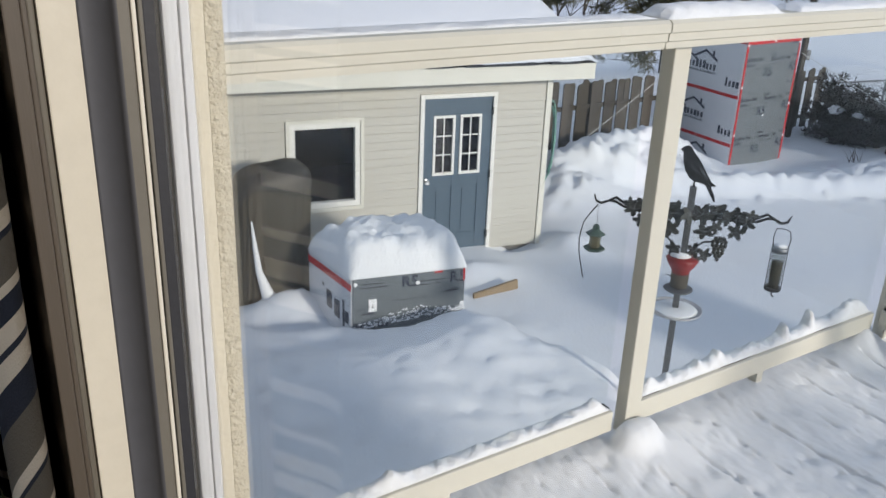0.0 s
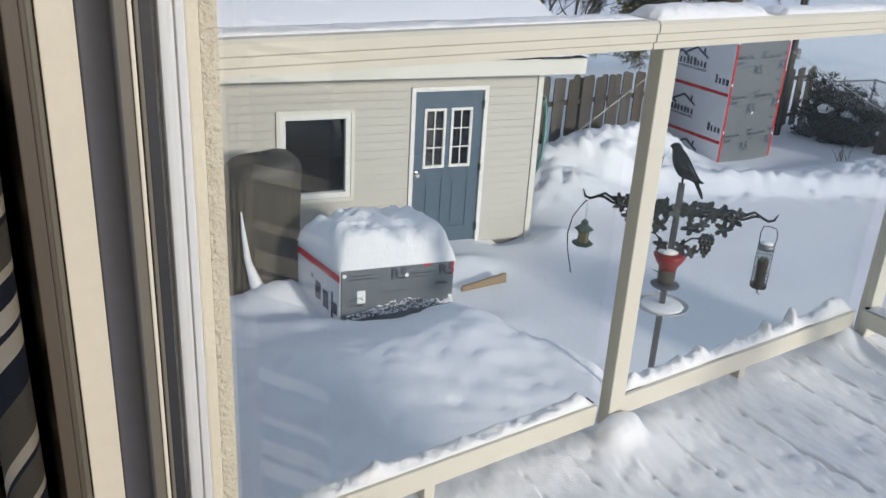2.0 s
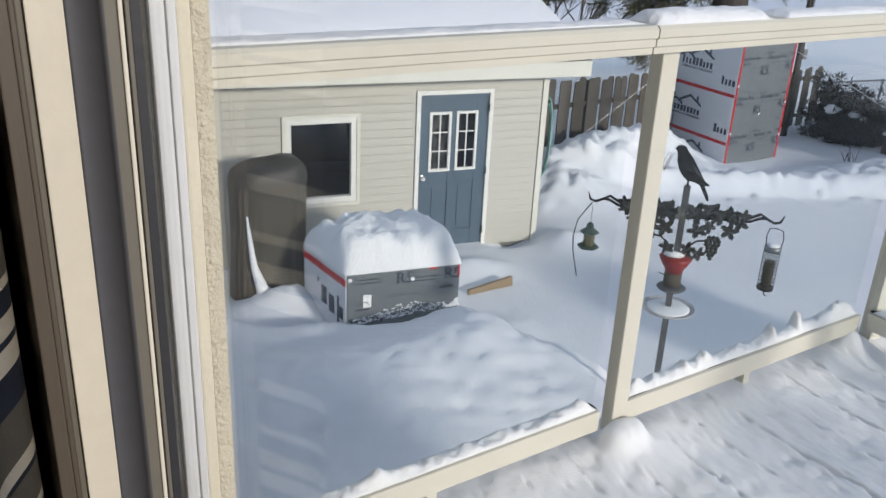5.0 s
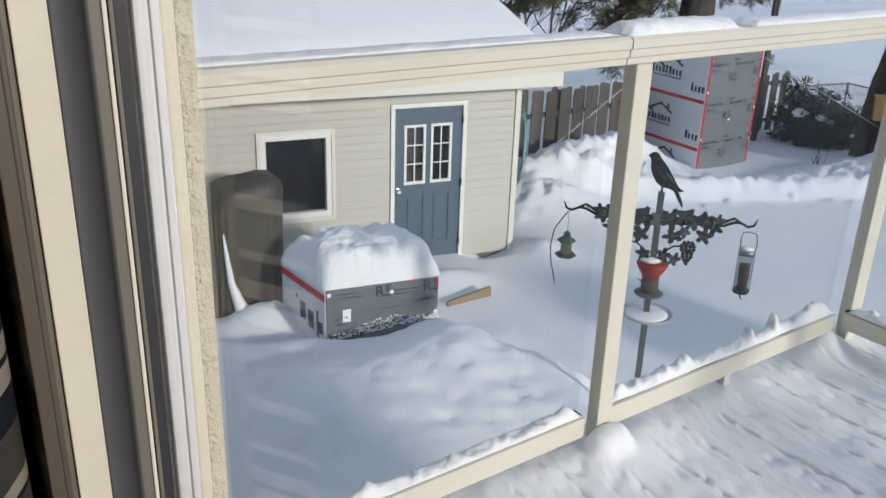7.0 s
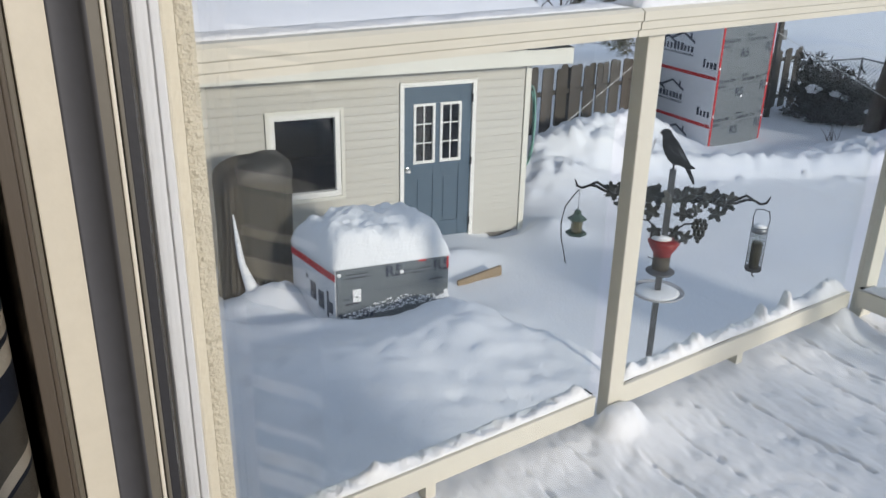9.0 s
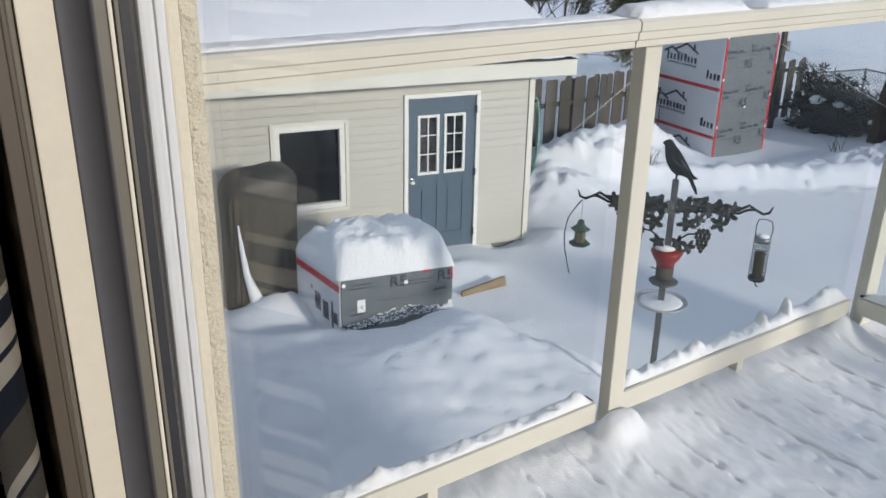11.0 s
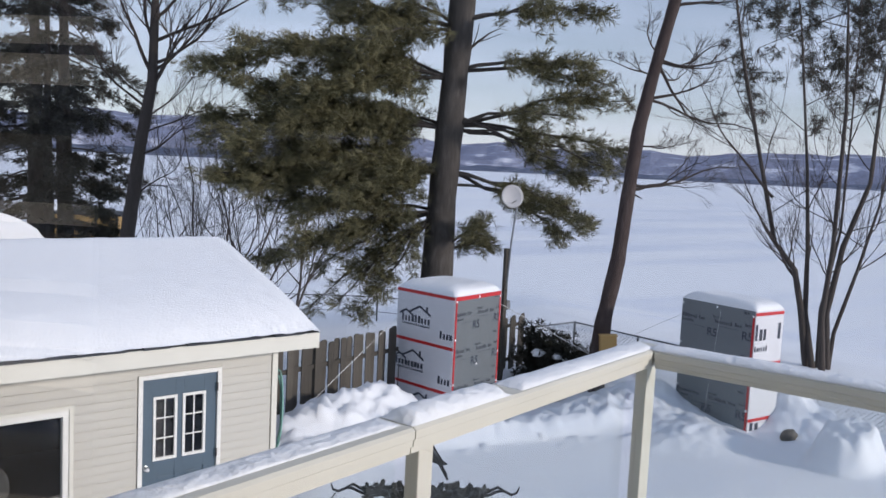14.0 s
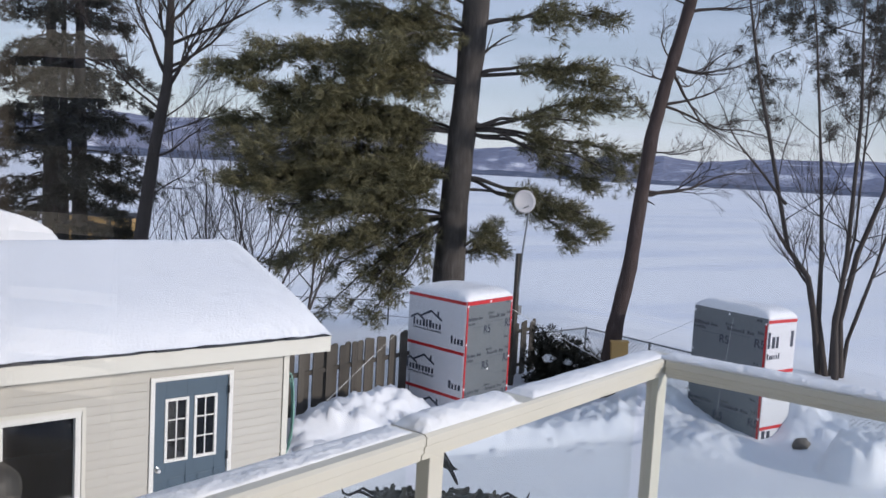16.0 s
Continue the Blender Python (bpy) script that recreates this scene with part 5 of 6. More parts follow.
def white_pine():
    foot = Vector((14.29, 14.84, -0.9))
    t = thing("pine_tree", Matrix.Translation(foot), "tall old pine with dark trunk and spreading green boughs", "tree")
    rnd = random.Random(21)
    trunk = [spot(0, 0, 0), spot(0.0, 0, 2.9), spot(0.04, 0, 4.95), spot(0.16, 0.1, 7.0), spot(0.30, 0.1, 9.5), spot(0.4, 0.2, 14.0), spot(0.5, 0.2, 19.0)]
    part("trunk", trunk_mesh(trunk, [0.44, 0.385, 0.36, 0.335, 0.31, 0.24, 0.08], rnd), BARK, t, smooth=True)
    limbs, nd = bmesh.new(), Needles(rnd)

    def on_trunk(z):
        for a, b in zip(trunk, trunk[1:]):
            if a.z <= z <= b.z:
                return a.lerp(b, (z - a.z) / (b.z - a.z))
        return trunk[-1]

    # root height, tip to the side, tip away, tip height, density
    boughs = [
        (5.9, -3.6, -0.8, 5.4, 1.3), (5.9, -5.6, 0.6, 5.9, 1.2), (6.3, -4.6, -1.5, 6.2, 1.3), (5.2, -3.2, -1.2, 4.4, 1.3), (5.1, -4.4, 0.4, 4.6, 1.2),
        (6.6, -3.4, 0.9, 6.6, 1.2), (5.6, -2.2, -1.8, 5.0, 1.2), (4.9, -2.8, 0.6, 3.2, 0.7), (4.8, -3.9, -0.4, 3.4, 0.8), (4.6, -2.3, -1.0, 2.4, 0.7),
        (6.9, -2.4, 1.5, 7.2, 1.0), (7.7, -5.9, -0.3, 7.9, 1.1), (7.9, -4.6, -1.2, 8.3, 1.2), (8.2, -3.2, 0.6, 8.6, 1.2), (8.4, -1.8, -1.6, 8.4, 1.2),
        (9.0, -4.4, 0.3, 9.6, 1.0), (9.4, -2.6, -1.2, 9.9, 1.0), (3.4, 1.1, 0.5, 3.9, 1.4), (4.2, 1.0, -0.4, 4.4, 1.0), (8.0, 3.2, -0.6, 8.2, 1.0),
        (7.3, 4.5, 0.2, 7.5, 0.9), (7.0, 2.9, -0.9, 7.0, 0.7), (6.5, 4.4, -0.3, 6.2, 0.9), (6.2, 3.5, 0.5, 5.5, 0.9), (5.7, 3.4, -0.4, 4.7, 1.0), (5.6, 3.0, 0.2, 4.2, 0.9),
        (6.1, -4.9, -0.6, 5.2, 1.3), (6.4, -5.9, 0.9, 6.6, 1.2), (6.8, -4.0, -0.4, 7.0, 1.3), (5.5, -4.7, -1.0, 5.0, 1.3), (5.3, -2.4, -1.4, 5.6, 1.3), (7.2, -3.0, -1.2, 7.3, 1.3),
        (7.4, -4.8, 0.7, 7.3, 1.2), (4.9, -3.2, -1.4, 3.9, 1.0), (4.7, -4.3, 0.2, 3.2, 0.9), (4.4, -3.0, -0.3, 2.2, 0.8), (4.2, -1.8, -1.2, 2.2, 0.9), (8.6, -2.6, -0.6, 9.0, 1.2), (9.8, -1.5, -1.0, 10.3, 1.0),
        (6.3, 4.0, -0.6, 5.8, 0.9), (7.6, 3.9, 0.4, 7.9, 0.9), (5.5, 3.6, 0.1, 4.5, 1.0), (9.3, 3.6, 0.3, 9.6, 0.9), (9.0, 2.2, -0.8, 9.3, 0.9), (10.5, -3.6, 0.2, 11.0, 0.8), (10.8, 3.4, -0.4, 11.3, 0.8), (12, -2.8, 0.4, 12.6, 0.8), (12.4, 2.8, 0.3, 13, 0.8), (5.0, -1.6, -0.8, 3.0, 0.6),
    ]
    for z, u, v, tz, dens in boughs:
        a = on_trunk(min((4.6, 5.6, 6.6, 7.8, 9.0, 10.5, 12.0) if u < 0 else (3.5, 5.6, 6.7, 8.0, 9.2, 10.8, 12.2), key=lambda h: abs(h - z)))
        bough(limbs, nd, a, spot(u, v, tz), 0.045 if u < 0 else 0.055, rnd, dens, reach=1.1, start=0.1 if u < 0 else 0.3)
    # hanging sprays that close the gaps of the crown
    for _ in range(34):
        z = rnd.uniform(4.6, 9.0)
        u = rnd.uniform(-5.2, -0.6)
        q = spot(u, rnd.uniform(-1.4, 1.0), z)
        bough(limbs, nd, q, q + spot(rnd.uniform(-1.1, 0.3), rnd.uniform(-0.5, 0.5), rnd.uniform(-0.7, 0.1)), 0.016, rnd, 1.0, reach=0.8, start=0.0)
    for z in (13.5, 14.5, 15.5, 16.5, 17.5):
        for k in range(4):
            an = rnd.uniform(0, 6.28)
            bough(limbs, nd, on_trunk(z), on_trunk(z) + Vector((math.cos(an), math.sin(an), 0.2)) * (19.5 - z) * 0.55, 0.04, rnd, 0.7)
    # dead stubs on the trunk
    for z, u, tz in ((8.3, 1.1, 8.9), (7.0, 2.4, 6.2), (6.6, 1.5, 6.5), (5.6, -0.9, 5.4), (5.3, 1.6, 5.0), (9.6, -0.7, 9.9)):
        grow(limbs, on_trunk(z), spot(u, rnd.uniform(-0.5, 0.3), tz) - on_trunk(z), (spot(u, 0, tz) - on_trunk(z)).length * 0.8, 0.045, 1, rnd, 30, 0.0, (1, 2))
    part("limbs", limbs, BARK, t)
    nd.made("crown", NEEDLE, t, "long green pine needles in sprays")


white_pine()


def leaning_pine():
    foot = Vector((15.2, 10.3, 0.0))
    t = thing("pine_tree", Matrix.Translation(foot), "slender leaning pine with reddish bark and bare lower branches", "tree")
    rnd = random.Random(5)
    trunk = [spot(-0.16, 0, 0), spot(-0.04, 0, 1.7), spot(0.18, 0, 3.0), spot(0.30, 0, 4.4), spot(0.43, 0, 5.77), spot(0.63, 0, 6.8), spot(0.98, 0, 8.35), spot(1.55, 0.1, 11), spot(1.9, 0.2, 14)]
    part("trunk", trunk_mesh(trunk, [0.22, 0.17, 0.155, 0.145, 0.14, 0.13, 0.12, 0.09, 0.04], rnd), BARK_RED, t, smooth=True)
    bm = bmesh.new()
    for z, u, tz, r in ((7.2, 1.9, 7.1, 0.04), (7.15, 2.3, 5.9, 0.03), (6.4, 1.7, 6.5, 0.03), (6.4, 2.3, 5.3, 0.025), (4.5, 1.9, 4.3, 0.03), (4.6, 2.6, 4.9, 0.03), (6.9, -0.2, 7.1, 0.02), (7.3, 0.0, 7.8, 0.02), (8.3, 2.4, 8.2, 0.03), (8.4, 0.5, 8.9, 0.02), (5.4, 1.3, 5.3, 0.02), (6.0, -0.2, 6.4, 0.014), (4.45, 0.78, 4.42, 0.025), (9.4, 2.8, 9.6, 0.03), (9.8, 0.8, 10, 0.03)):
        a = None
        for p, q in zip(trunk, trunk[1:]):
            if p.z <= z <= q.z:
                a = p.lerp(q, (z - p.z) / (q.z - p.z))
        d = spot(u, rnd.uniform(-0.4, 0.4), tz) - a
        grow(bm, a, d, d.length * 0.62, r * 1.25, 4 if d.length > 0.7 else 0, rnd, 46, 0.0, (2, 3), wander=0.30)
    part("limbs", bm, TWIG, t)
    nd = Needles(rnd)
    lb = bmesh.new()
    for z, u, v, tz in ((11, 3.6, 0.3, 11.2), (12, 0.5, 0.2, 12.4), (12.5, 3.4, -0.5, 13), (13.4, 1.2, 0.6, 14), (13.4, 2.9, 0.2, 14.2)):
        bough(lb, nd, spot(1.55 + 0.1 * (z - 11), 0.13, z), spot(u, v, tz), 0.04, rnd, 0.9)
    part("bough", lb, BARK_RED, t)
    nd.made("crown", NEEDLE, t)


leaning_pine()


def bare_clump():
    foot = Vector((23.55, 9.61, -1.6))
    t = thing("bare_tree", Matrix.Translation(foot), "leafless many-stemmed tree on the lake bank", "tree")
    rnd = random.Random(17)
    stems, twigs = [], bmesh.new()
    ways = (
        (-0.15, [(-0.14, 1.1), (-0.4, 2.9), (-0.9, 4.1), (-1.35, 4.8), (-2.57, 9.4), (-2.95, 11.2)], 0.15),
        (-0.1, [(-0.1, 1.1), (-0.25, 2.9), (-0.5, 4.7), (-0.78, 6.8), (-1.05, 10.2)], 0.13),
        (-0.05, [(-0.07, 1.1), (-0.13, 2.9), (-0.08, 4.75), (-0.09, 8.35), (-0.34, 11.3)], 0.14),
        (0.4, [(0.35, 0.95), (0.17, 2.95), (0.29, 4.8), (0.79, 6.5), (1.0, 8.5), (1.3, 11.5)], 0.14),
        (0.4, [(0.42, 0.95), (0.54, 2.35), (0.8, 4.2), (1.2, 5.9), (1.6, 8.6)], 0.10),
        (0.1, [(0.05, 3.0), (0.25, 5.2), (0.42, 8.0), (0.5, 11.0)], 0.07),
    )
    for u0, way, r in ways:
        v = rnd.uniform(-0.3, 0.3)
        r *= 0.8
        pts = [spot(u0, v, 0)] + [spot(u, v + rnd.uniform(-0.4, 0.4), z) for u, z in way]
        n = len(pts)
        rad = [r * (1 - 0.75 * i / (n - 1)) for i in range(n)]
        part("stem", trunk_mesh(pts, rad, rnd, 9), BARK_GREY, t, smooth=True)
        for i in range(1, n):
            for _ in range(3):
                k = rnd.random()
                a = pts[i - 1].lerp(pts[i], k)
                if a.z < 3.6:
                    continue
                d = Vector((rnd.uniform(-1, 1), rnd.uniform(-1, 1), rnd.uniform(0.2, 1.1)))
                grow(twigs, a, d, rnd.uniform(0.8, 1.7), 0.026 * (1 - 0.5 * i / n), 3, rnd, 38, 0.2, (2, 3), wander=0.2)
        grow(twigs, pts[-1], pts[-1] - pts[-2], 2.2, rad[-1], 3, rnd, 32, 0.2, (2, 3))
    for u, z, tu, tz in ((-0.82, 3.9, -2.3, 5.3), (-1.25, 4.6, -3.2, 6.4), (-1.6, 6.0, -4.2, 8.2)):
        a = spot(u, 0, z)
        d = spot(tu, -0.3, tz) - a
        grow(twigs, a, d, d.length * 0.6, 0.04, 4, rnd, 34, 0.1, (1, 3), wander=0.2)
    part("branches", twigs, TWIG, t)


bare_clump()


def snag_pine():
    """The dark, sparse crown that hangs in behind the bare tree."""
    foot = Vector((26.5, 8.6, -2.6))
    t = thing("pine_tree", Matrix.Translation(foot), "dark thin-crowned pine on the lake bank", "tree")
    rnd = random.Random(31)
    trunk = [spot(1.7, 0, 0), spot(1.6, 0, 6), spot(1.3, 0, 15)]
    part("trunk", trunk_mesh(trunk, [0.16, 0.13, 0.06], rnd, 10), BARK, t, smooth=True)
    lb, nd = bmesh.new(), Needles(rnd)
    for z, u, tz in ((12.4, -5.2, 11.3), (11.4, -4.7, 10.2), (12.6, -4.4, 11.8), (12.6, -3.4, 12.3), (11.6, -3.3, 10.9), (12.3, -2.4, 11.8), (11.0, -1.7, 10.4), (10.8, -2.6, 10.1), (13, -4.2, 12.5), (12.0, -1.2, 11.9), (13.2, -3.0, 13.2), (13.4, -3.6, 12.9), (13.3, -2.2, 12.6), (13.0, -1.6, 12.2), (12.8, -0.8, 11.6), (12.4, -0.2, 11.0), (13.4, 0.2, 12.4), (12.2, -1.9, 11.3), (13.5, -1.2, 13.0), (12.6, 1.2, 12.6), (11.5, 0.8, 11.2), (13.6, -0.4, 13.4)):
        tip = spot(u, rnd.uniform(-0.6, 0.6), tz)
        tube(lb, wiggle(spot(1.4, 0, z + 1.2), tip + Vector((0, 0, 0.9)), 5, 0.05, rnd, 0.06), [0.03, 0.026, 0.022, 0.018, 0.014, 0.01], 4, close=False)
        for _ in range(7):
            q = tip + spot(rnd.gauss(0, 0.45), rnd.gauss(0, 0.35), rnd.uniform(-0.9, 0.7))
            tube(lb, [tip + Vector((0, 0, 0.9)), q], [0.01, 0.006], 3, close=False)
            bough(lb, nd, q, q + spot(rnd.uniform(-0.25, 0.25), rnd.uniform(-0.2, 0.2), rnd.uniform(-0.4, 0.1)), 0.008, rnd, 0.7, length=0.17, reach=0.32, start=0.0)
    part("limbs", lb, BARK, t)
    nd.made("crown", SPRUCE, t)


snag_pine()


def tall_bare_tree():
    foot = Vector((9.7, 22.68, -1.6))
    t = thing("bare_tree", Matrix.Translation(foot), "tall leaning bare tree behind the shed", "tree")
    rnd = random.Random(9)
    pts = [spot(-0.5, 0, 0), spot(-0.11, 0, 4.1), spot(0.21, 0, 6.57), spot(0.52, 0, 8.36), spot(0.56, 0, 10.42), spot(0.7, 0, 13.5)]
    part("trunk", trunk_mesh(pts, [0.24, 0.195, 0.17, 0.145, 0.10, 0.04], rnd, 12), BARK_GREY, t, smooth=True)
    tw = bmesh.new()
    for z, u, tz, r in ((8.2, 1.4, 9.4, 0.07), (8.5, -0.3, 10.3, 0.06), (8.8, 2.4, 10.0, 0.05), (6.3, 1.5, 6.9, 0.04), (9.2, 0.2, 11, 0.05), (7.3, 1.5, 8.4, 0.03), (10, 1.9, 11.5, 0.05), (7.8, -0.9, 8.6, 0.03), (5.6, -0.8, 6.0, 0.02), (10.2, -0.6, 11.8, 0.04), (8.6, 2.9, 9.7, 0.05), (9.4, 3.2, 10.8, 0.05), (7.6, -1.6, 9.4, 0.04), (6.9, 2.2, 8.0, 0.03), (5.2, 1.4, 5.9, 0.03)):
        a = None
        for p, q in zip(pts, pts[1:]):
            if p.z <= z <= q.z:
                a = p.lerp(q, (z - p.z) / (q.z - p.z))
        d = spot(u, rnd.uniform(-0.5, 0.5), tz) - a
        grow(tw, a, d, d.length * 0.8, r, 4, rnd, 40, 0.15, (2, 4), wander=0.2)
    part("branches", tw, TWIG, t)


tall_bare_tree()


def spruce():
    foot = Vector((8.62, 27.52, -2.0))
    t = thing("spruce_tree", Matrix.Translation(foot), "dark double-stemmed spruce behind the shed", "tree")
    rnd = random.Random(13)
    lb, nd = bmesh.new(), Needles(rnd)
    for u0, h in ((-0.05, 15.0), (0.35, 13.0), (0.85, 14.0)):
        pts = [spot(u0, 0.2 * u0, 0), spot(u0 - 0.1, 0, h * 0.5), spot(u0 - 0.15, 0, h)]
        part("trunk", trunk_mesh(pts, [0.30, 0.22, 0.04] if u0 != 0.35 else [0.2, 0.15, 0.03], rnd, 10), BARK, t, smooth=True)
        z = 3.9
        while z < h - 0.5:
            for _ in range(4):
                an = rnd.uniform(0, 6.28)
                L = (3.7 * (1 - z / (h + 4.0)) + 0.5) * rnd.uniform(0.6, 1.1)
                tip = spot(u0 + L * math.cos(an), L * math.sin(an), z - 0.35 * L + rnd.uniform(-0.2, 0.3))
                bough(lb, nd, spot(u0 - 0.06, 0, z), tip, 0.035, rnd, 0.85, length=0.15, reach=0.75, width=0.018)
            z += 0.72 if u0 != 0.35 else 2.0
    part("limbs", lb, BARK, t)
    nd.made("crown", SPRUCE, t)


spruce()


def thicket():
    rnd = random.Random(3)
    for u, v, h in ((-2.2, 0, 4.6), (-1.3, -0.6, 5.2), (-0.2, 0.4, 6.0), (0.4, -0.5, 5.6), (1.4, 0.3, 5.5), (-3.0, 0.8, 4.4)):
        foot = Vector((13.45, 23.42, -1.7)) + spot(u, v, 0)
        t = thing("bare_sapling", Matrix.Translation(foot), "leafless sapling with fine upright twigs", "tree", "saplings on the bank")
        bm = bmesh.new()
        for k in range(2):
            d = Vector((rnd.uniform(-0.45, 0.45), rnd.uniform(-0.45, 0.45), 1))
            grow(bm, Vector((rnd.uniform(-0.1, 0.1), rnd.uniform(-0.1, 0.1), 0)), d, h * 0.66, 0.055, 4, rnd, 44, 0.2, (2, 4), wander=0.2)
        part("stems", bm, BARK_GREY, t)


thicket()


# ---- bird feeder station ----
def leaf(bm, x, z, size, turn, depth=0.006, y=0.0):
    """A lobed vine leaf cut from plate."""
    pts = []
    n = 44
    for i in range(n):
        a = 2 * math.pi * i / n
        r = size * (0.42 + 0.62 * abs(math.cos(2.5 * a + 0.2)) ** 1.3 + 0.20 * (1 if i % 2 else 0))
        pts.append((r * math.cos(a), r * math.sin(a)))
    plate(bm, pts, depth, pose(x, y, z, 24 * math.sin(turn * 0.7), turn, 22 * math.cos(turn * 1.3)))


def feeder_station():
    p = Vector((4.97, 3.86, 0))
    t = thing("feeder_pole", pose(p.x, p.y, 0, 0, 0, -36.5), "black iron bird-feeder pole with vine-leaf arms", "bird feeder")
    part("pole", boxed(-0.025, 0.025, -0.025, 0.025, 0.0, 2.46, bevel=0.003), STEEL_POLE, t, "square grey pole")
    # arms: two wavy rods each side, ending in an upturned hook
    for sgn in (-1, 1):
        for k in (0, 1):
            pts = [(sgn * 0.02, 0.01, 2.22 - 0.05 * k), (sgn * 0.20, 0.01, 2.21 - 0.03 * k), (sgn * 0.40, 0.01, 2.18 + 0.01 * k), (sgn * 0.50, 0.01, 2.225 - 0.03 * k), (sgn * 0.57, 0.01, 2.265 - 0.035 * k), (sgn * 0.62, 0.01, 2.235), (sgn * 0.68, 0.01, 2.205), (sgn * 0.725, 0.01, 2.22), (sgn * 0.745, 0.01, 2.275)]
            part("arm", tubed([(px, py, pz + 0.036) for px, py, pz in pts], [0.012] * 7 + [0.011, 0.004], 6), IRON, t)
    rnd = random.Random(6)
    spots = [(-0.43, 2.23, 0.05, 40), (0.43, 2.23, 0.05, 130), (0.22, 2.245, 0.06, 210), (-0.22, 2.245, 0.06, 300), (0.0, 2.19, 0.07, 15), (-0.40, 2.19, 0.07, 10), (-0.33, 2.24, 0.065, 60), (-0.26, 2.18, 0.075, 120), (-0.18, 2.23, 0.08, 30), (-0.10, 2.20, 0.085, 200), (0.09, 2.21, 0.085, 70), (0.18, 2.23, 0.08, 10), (0.27, 2.20, 0.078, 150), (0.34, 2.23, 0.065, 250), (0.40, 2.18, 0.07, 90), (-0.34, 2.10, 0.06, 30), (0.34, 2.10, 0.065, 200), (0.12, 2.07, 0.075, 20), (-0.12, 2.06, 0.075, 170), (-0.20, 2.12, 0.06, 80), (0.20, 2.11, 0.055, 300), (0.07, 1.90, 0.06, 60), (0.15, 1.87, 0.06, 140), (-0.08, 1.90, 0.06, 250)]
    for x, z, s, tr in spots:
        bm = bmesh.new()
        leaf(bm, x * 1.06, z + 0.045, s * 0.98, tr, y=rnd.uniform(-0.012, 0.012) - 0.022)
        part("vine_leaf", bm, LEAF_IRON, t)
        vm = bmesh.new()
        for k in range(3):
            a = radians(tr + 72 * k)
            tube(vm, [(x * 1.06, -0.04, z + 0.045), (x * 1.06 + 0.7 * s * math.cos(a), -0.036, z + 0.045 + 0.7 * s * math.sin(a))], 0.003, 3)
        part("leaf_vein", vm, GALV, t)
    for sgn in (-1, 1):
        bm = bmesh.new()
        for row, n in enumerate((3, 4, 4, 3, 3, 2, 1)):
            for k in range(n):
                lathe([(0.002, -0.018), (0.013, -0.012), (0.018, 0), (0.013, 0.012), (0.002, 0.018)], 8, bm, (sgn * 0.255 + (k - (n - 1) / 2) * 0.031, -0.02 + 0.008 * (k % 2), 2.07 - row * 0.029))
        part("grape_bunch", bm, LEAF_IRON, t, smooth=True)
        part("vine", tubed([(sgn * 0.02, -0.02, 1.86), (sgn * 0.05, -0.02, 1.95), (sgn * 0.14, -0.02, 2.03), (sgn * 0.22, -0.02, 2.04)], 0.008, 6), IRON, t)
    part("perch_pin", tubed([(0, 0, 2.42), (0, 0, 2.50)], 0.008, 8), IRON, t)
    # cut-out bird on the pole's top
    out = [(-0.105, 0.215), (-0.086, 0.238), (-0.060, 0.246), (-0.036, 0.236), (-0.018, 0.205), (0.018, 0.165), (0.055, 0.110), (0.088, 0.055), (0.120, 0.006), (0.150, -0.012), (0.148, -0.020), (0.118, -0.022), (0.150, -0.085), (0.160, -0.125), (0.148, -0.128), (0.120, -0.080), (0.085, -0.018), (0.050, -0.004), (0.005, 0.002), (-0.030, 0.030), (-0.060, 0.075), (-0.078, 0.125), (-0.084, 0.180), (-0.087, 0.203)]
    bm = bmesh.new()
    plate(bm, [(x * 1.16 - 0.012, z * 1.13) for x, z in out], 0.010, pose(0.0, 0, 2.50))
    part("bird_figure", bm, IRON, t, "black cut-out metal bird")
    bm = bmesh.new()
    for a, b in (((-0.055, 0.16), (-0.02, 0.10)), ((-0.02, 0.10), (0.03, 0.075)), ((0.03, 0.12), (0.075, 0.05)), ((0.05, 0.10), (0.095, 0.03)), ((0.015, 0.13), (0.06, 0.06)), ((-0.08, 0.235), (-0.05, 0.232))):
        tube(bm, [(a[0], -0.0055, 2.5 + a[1]), (b[0], -0.0055, 2.5 + b[1])], 0.0025, 4)
    part("feather_line", bm, GALV, t)
    # tray with a rim
    part("tray", lathe([(0.02, 1.40), (0.205, 1.405), (0.218, 1.425), (0.213, 1.426), (0.198, 1.412), (0.02, 1.408)], 32), TRAY, t, "pale round seed tray", smooth=True)
    bm = bmesh.new()
    lathe([(0.015, 1.412), (0.18, 1.412), (0.16, 1.424), (0.06, 1.432), (0.015, 1.436)], 24, bm)
    part("tray_snow", bm, SNOW, t, smooth=True)
    # red-topped feeder round the pole
    r = part("red_feeder", lathe([(0.06, 1.885), (0.11, 1.88), (0.13, 1.86), (0.10, 1.80), (0.075, 1.765), (0.07, 1.74)], 24), RED_PLASTIC, t, "red feeder top dusted with snow", smooth=True)
    part("seed_tube", lathe([(0.066, 1.62), (0.07, 1.66), (0.07, 1.74), (0.065, 1.741)], 20), SEED, r, smooth=True)
    part("feeder_base", lathe([(0.05, 1.58), (0.105, 1.585), (0.118, 1.60), (0.112, 1.605), (0.075, 1.61), (0.06, 1.62)], 24), STEEL_POLE, r, smooth=True)
    part("perch", tubed([(-0.11, -0.02, 1.72), (-0.03, -0.01, 1.69)], 0.004, 6), IRON, r)
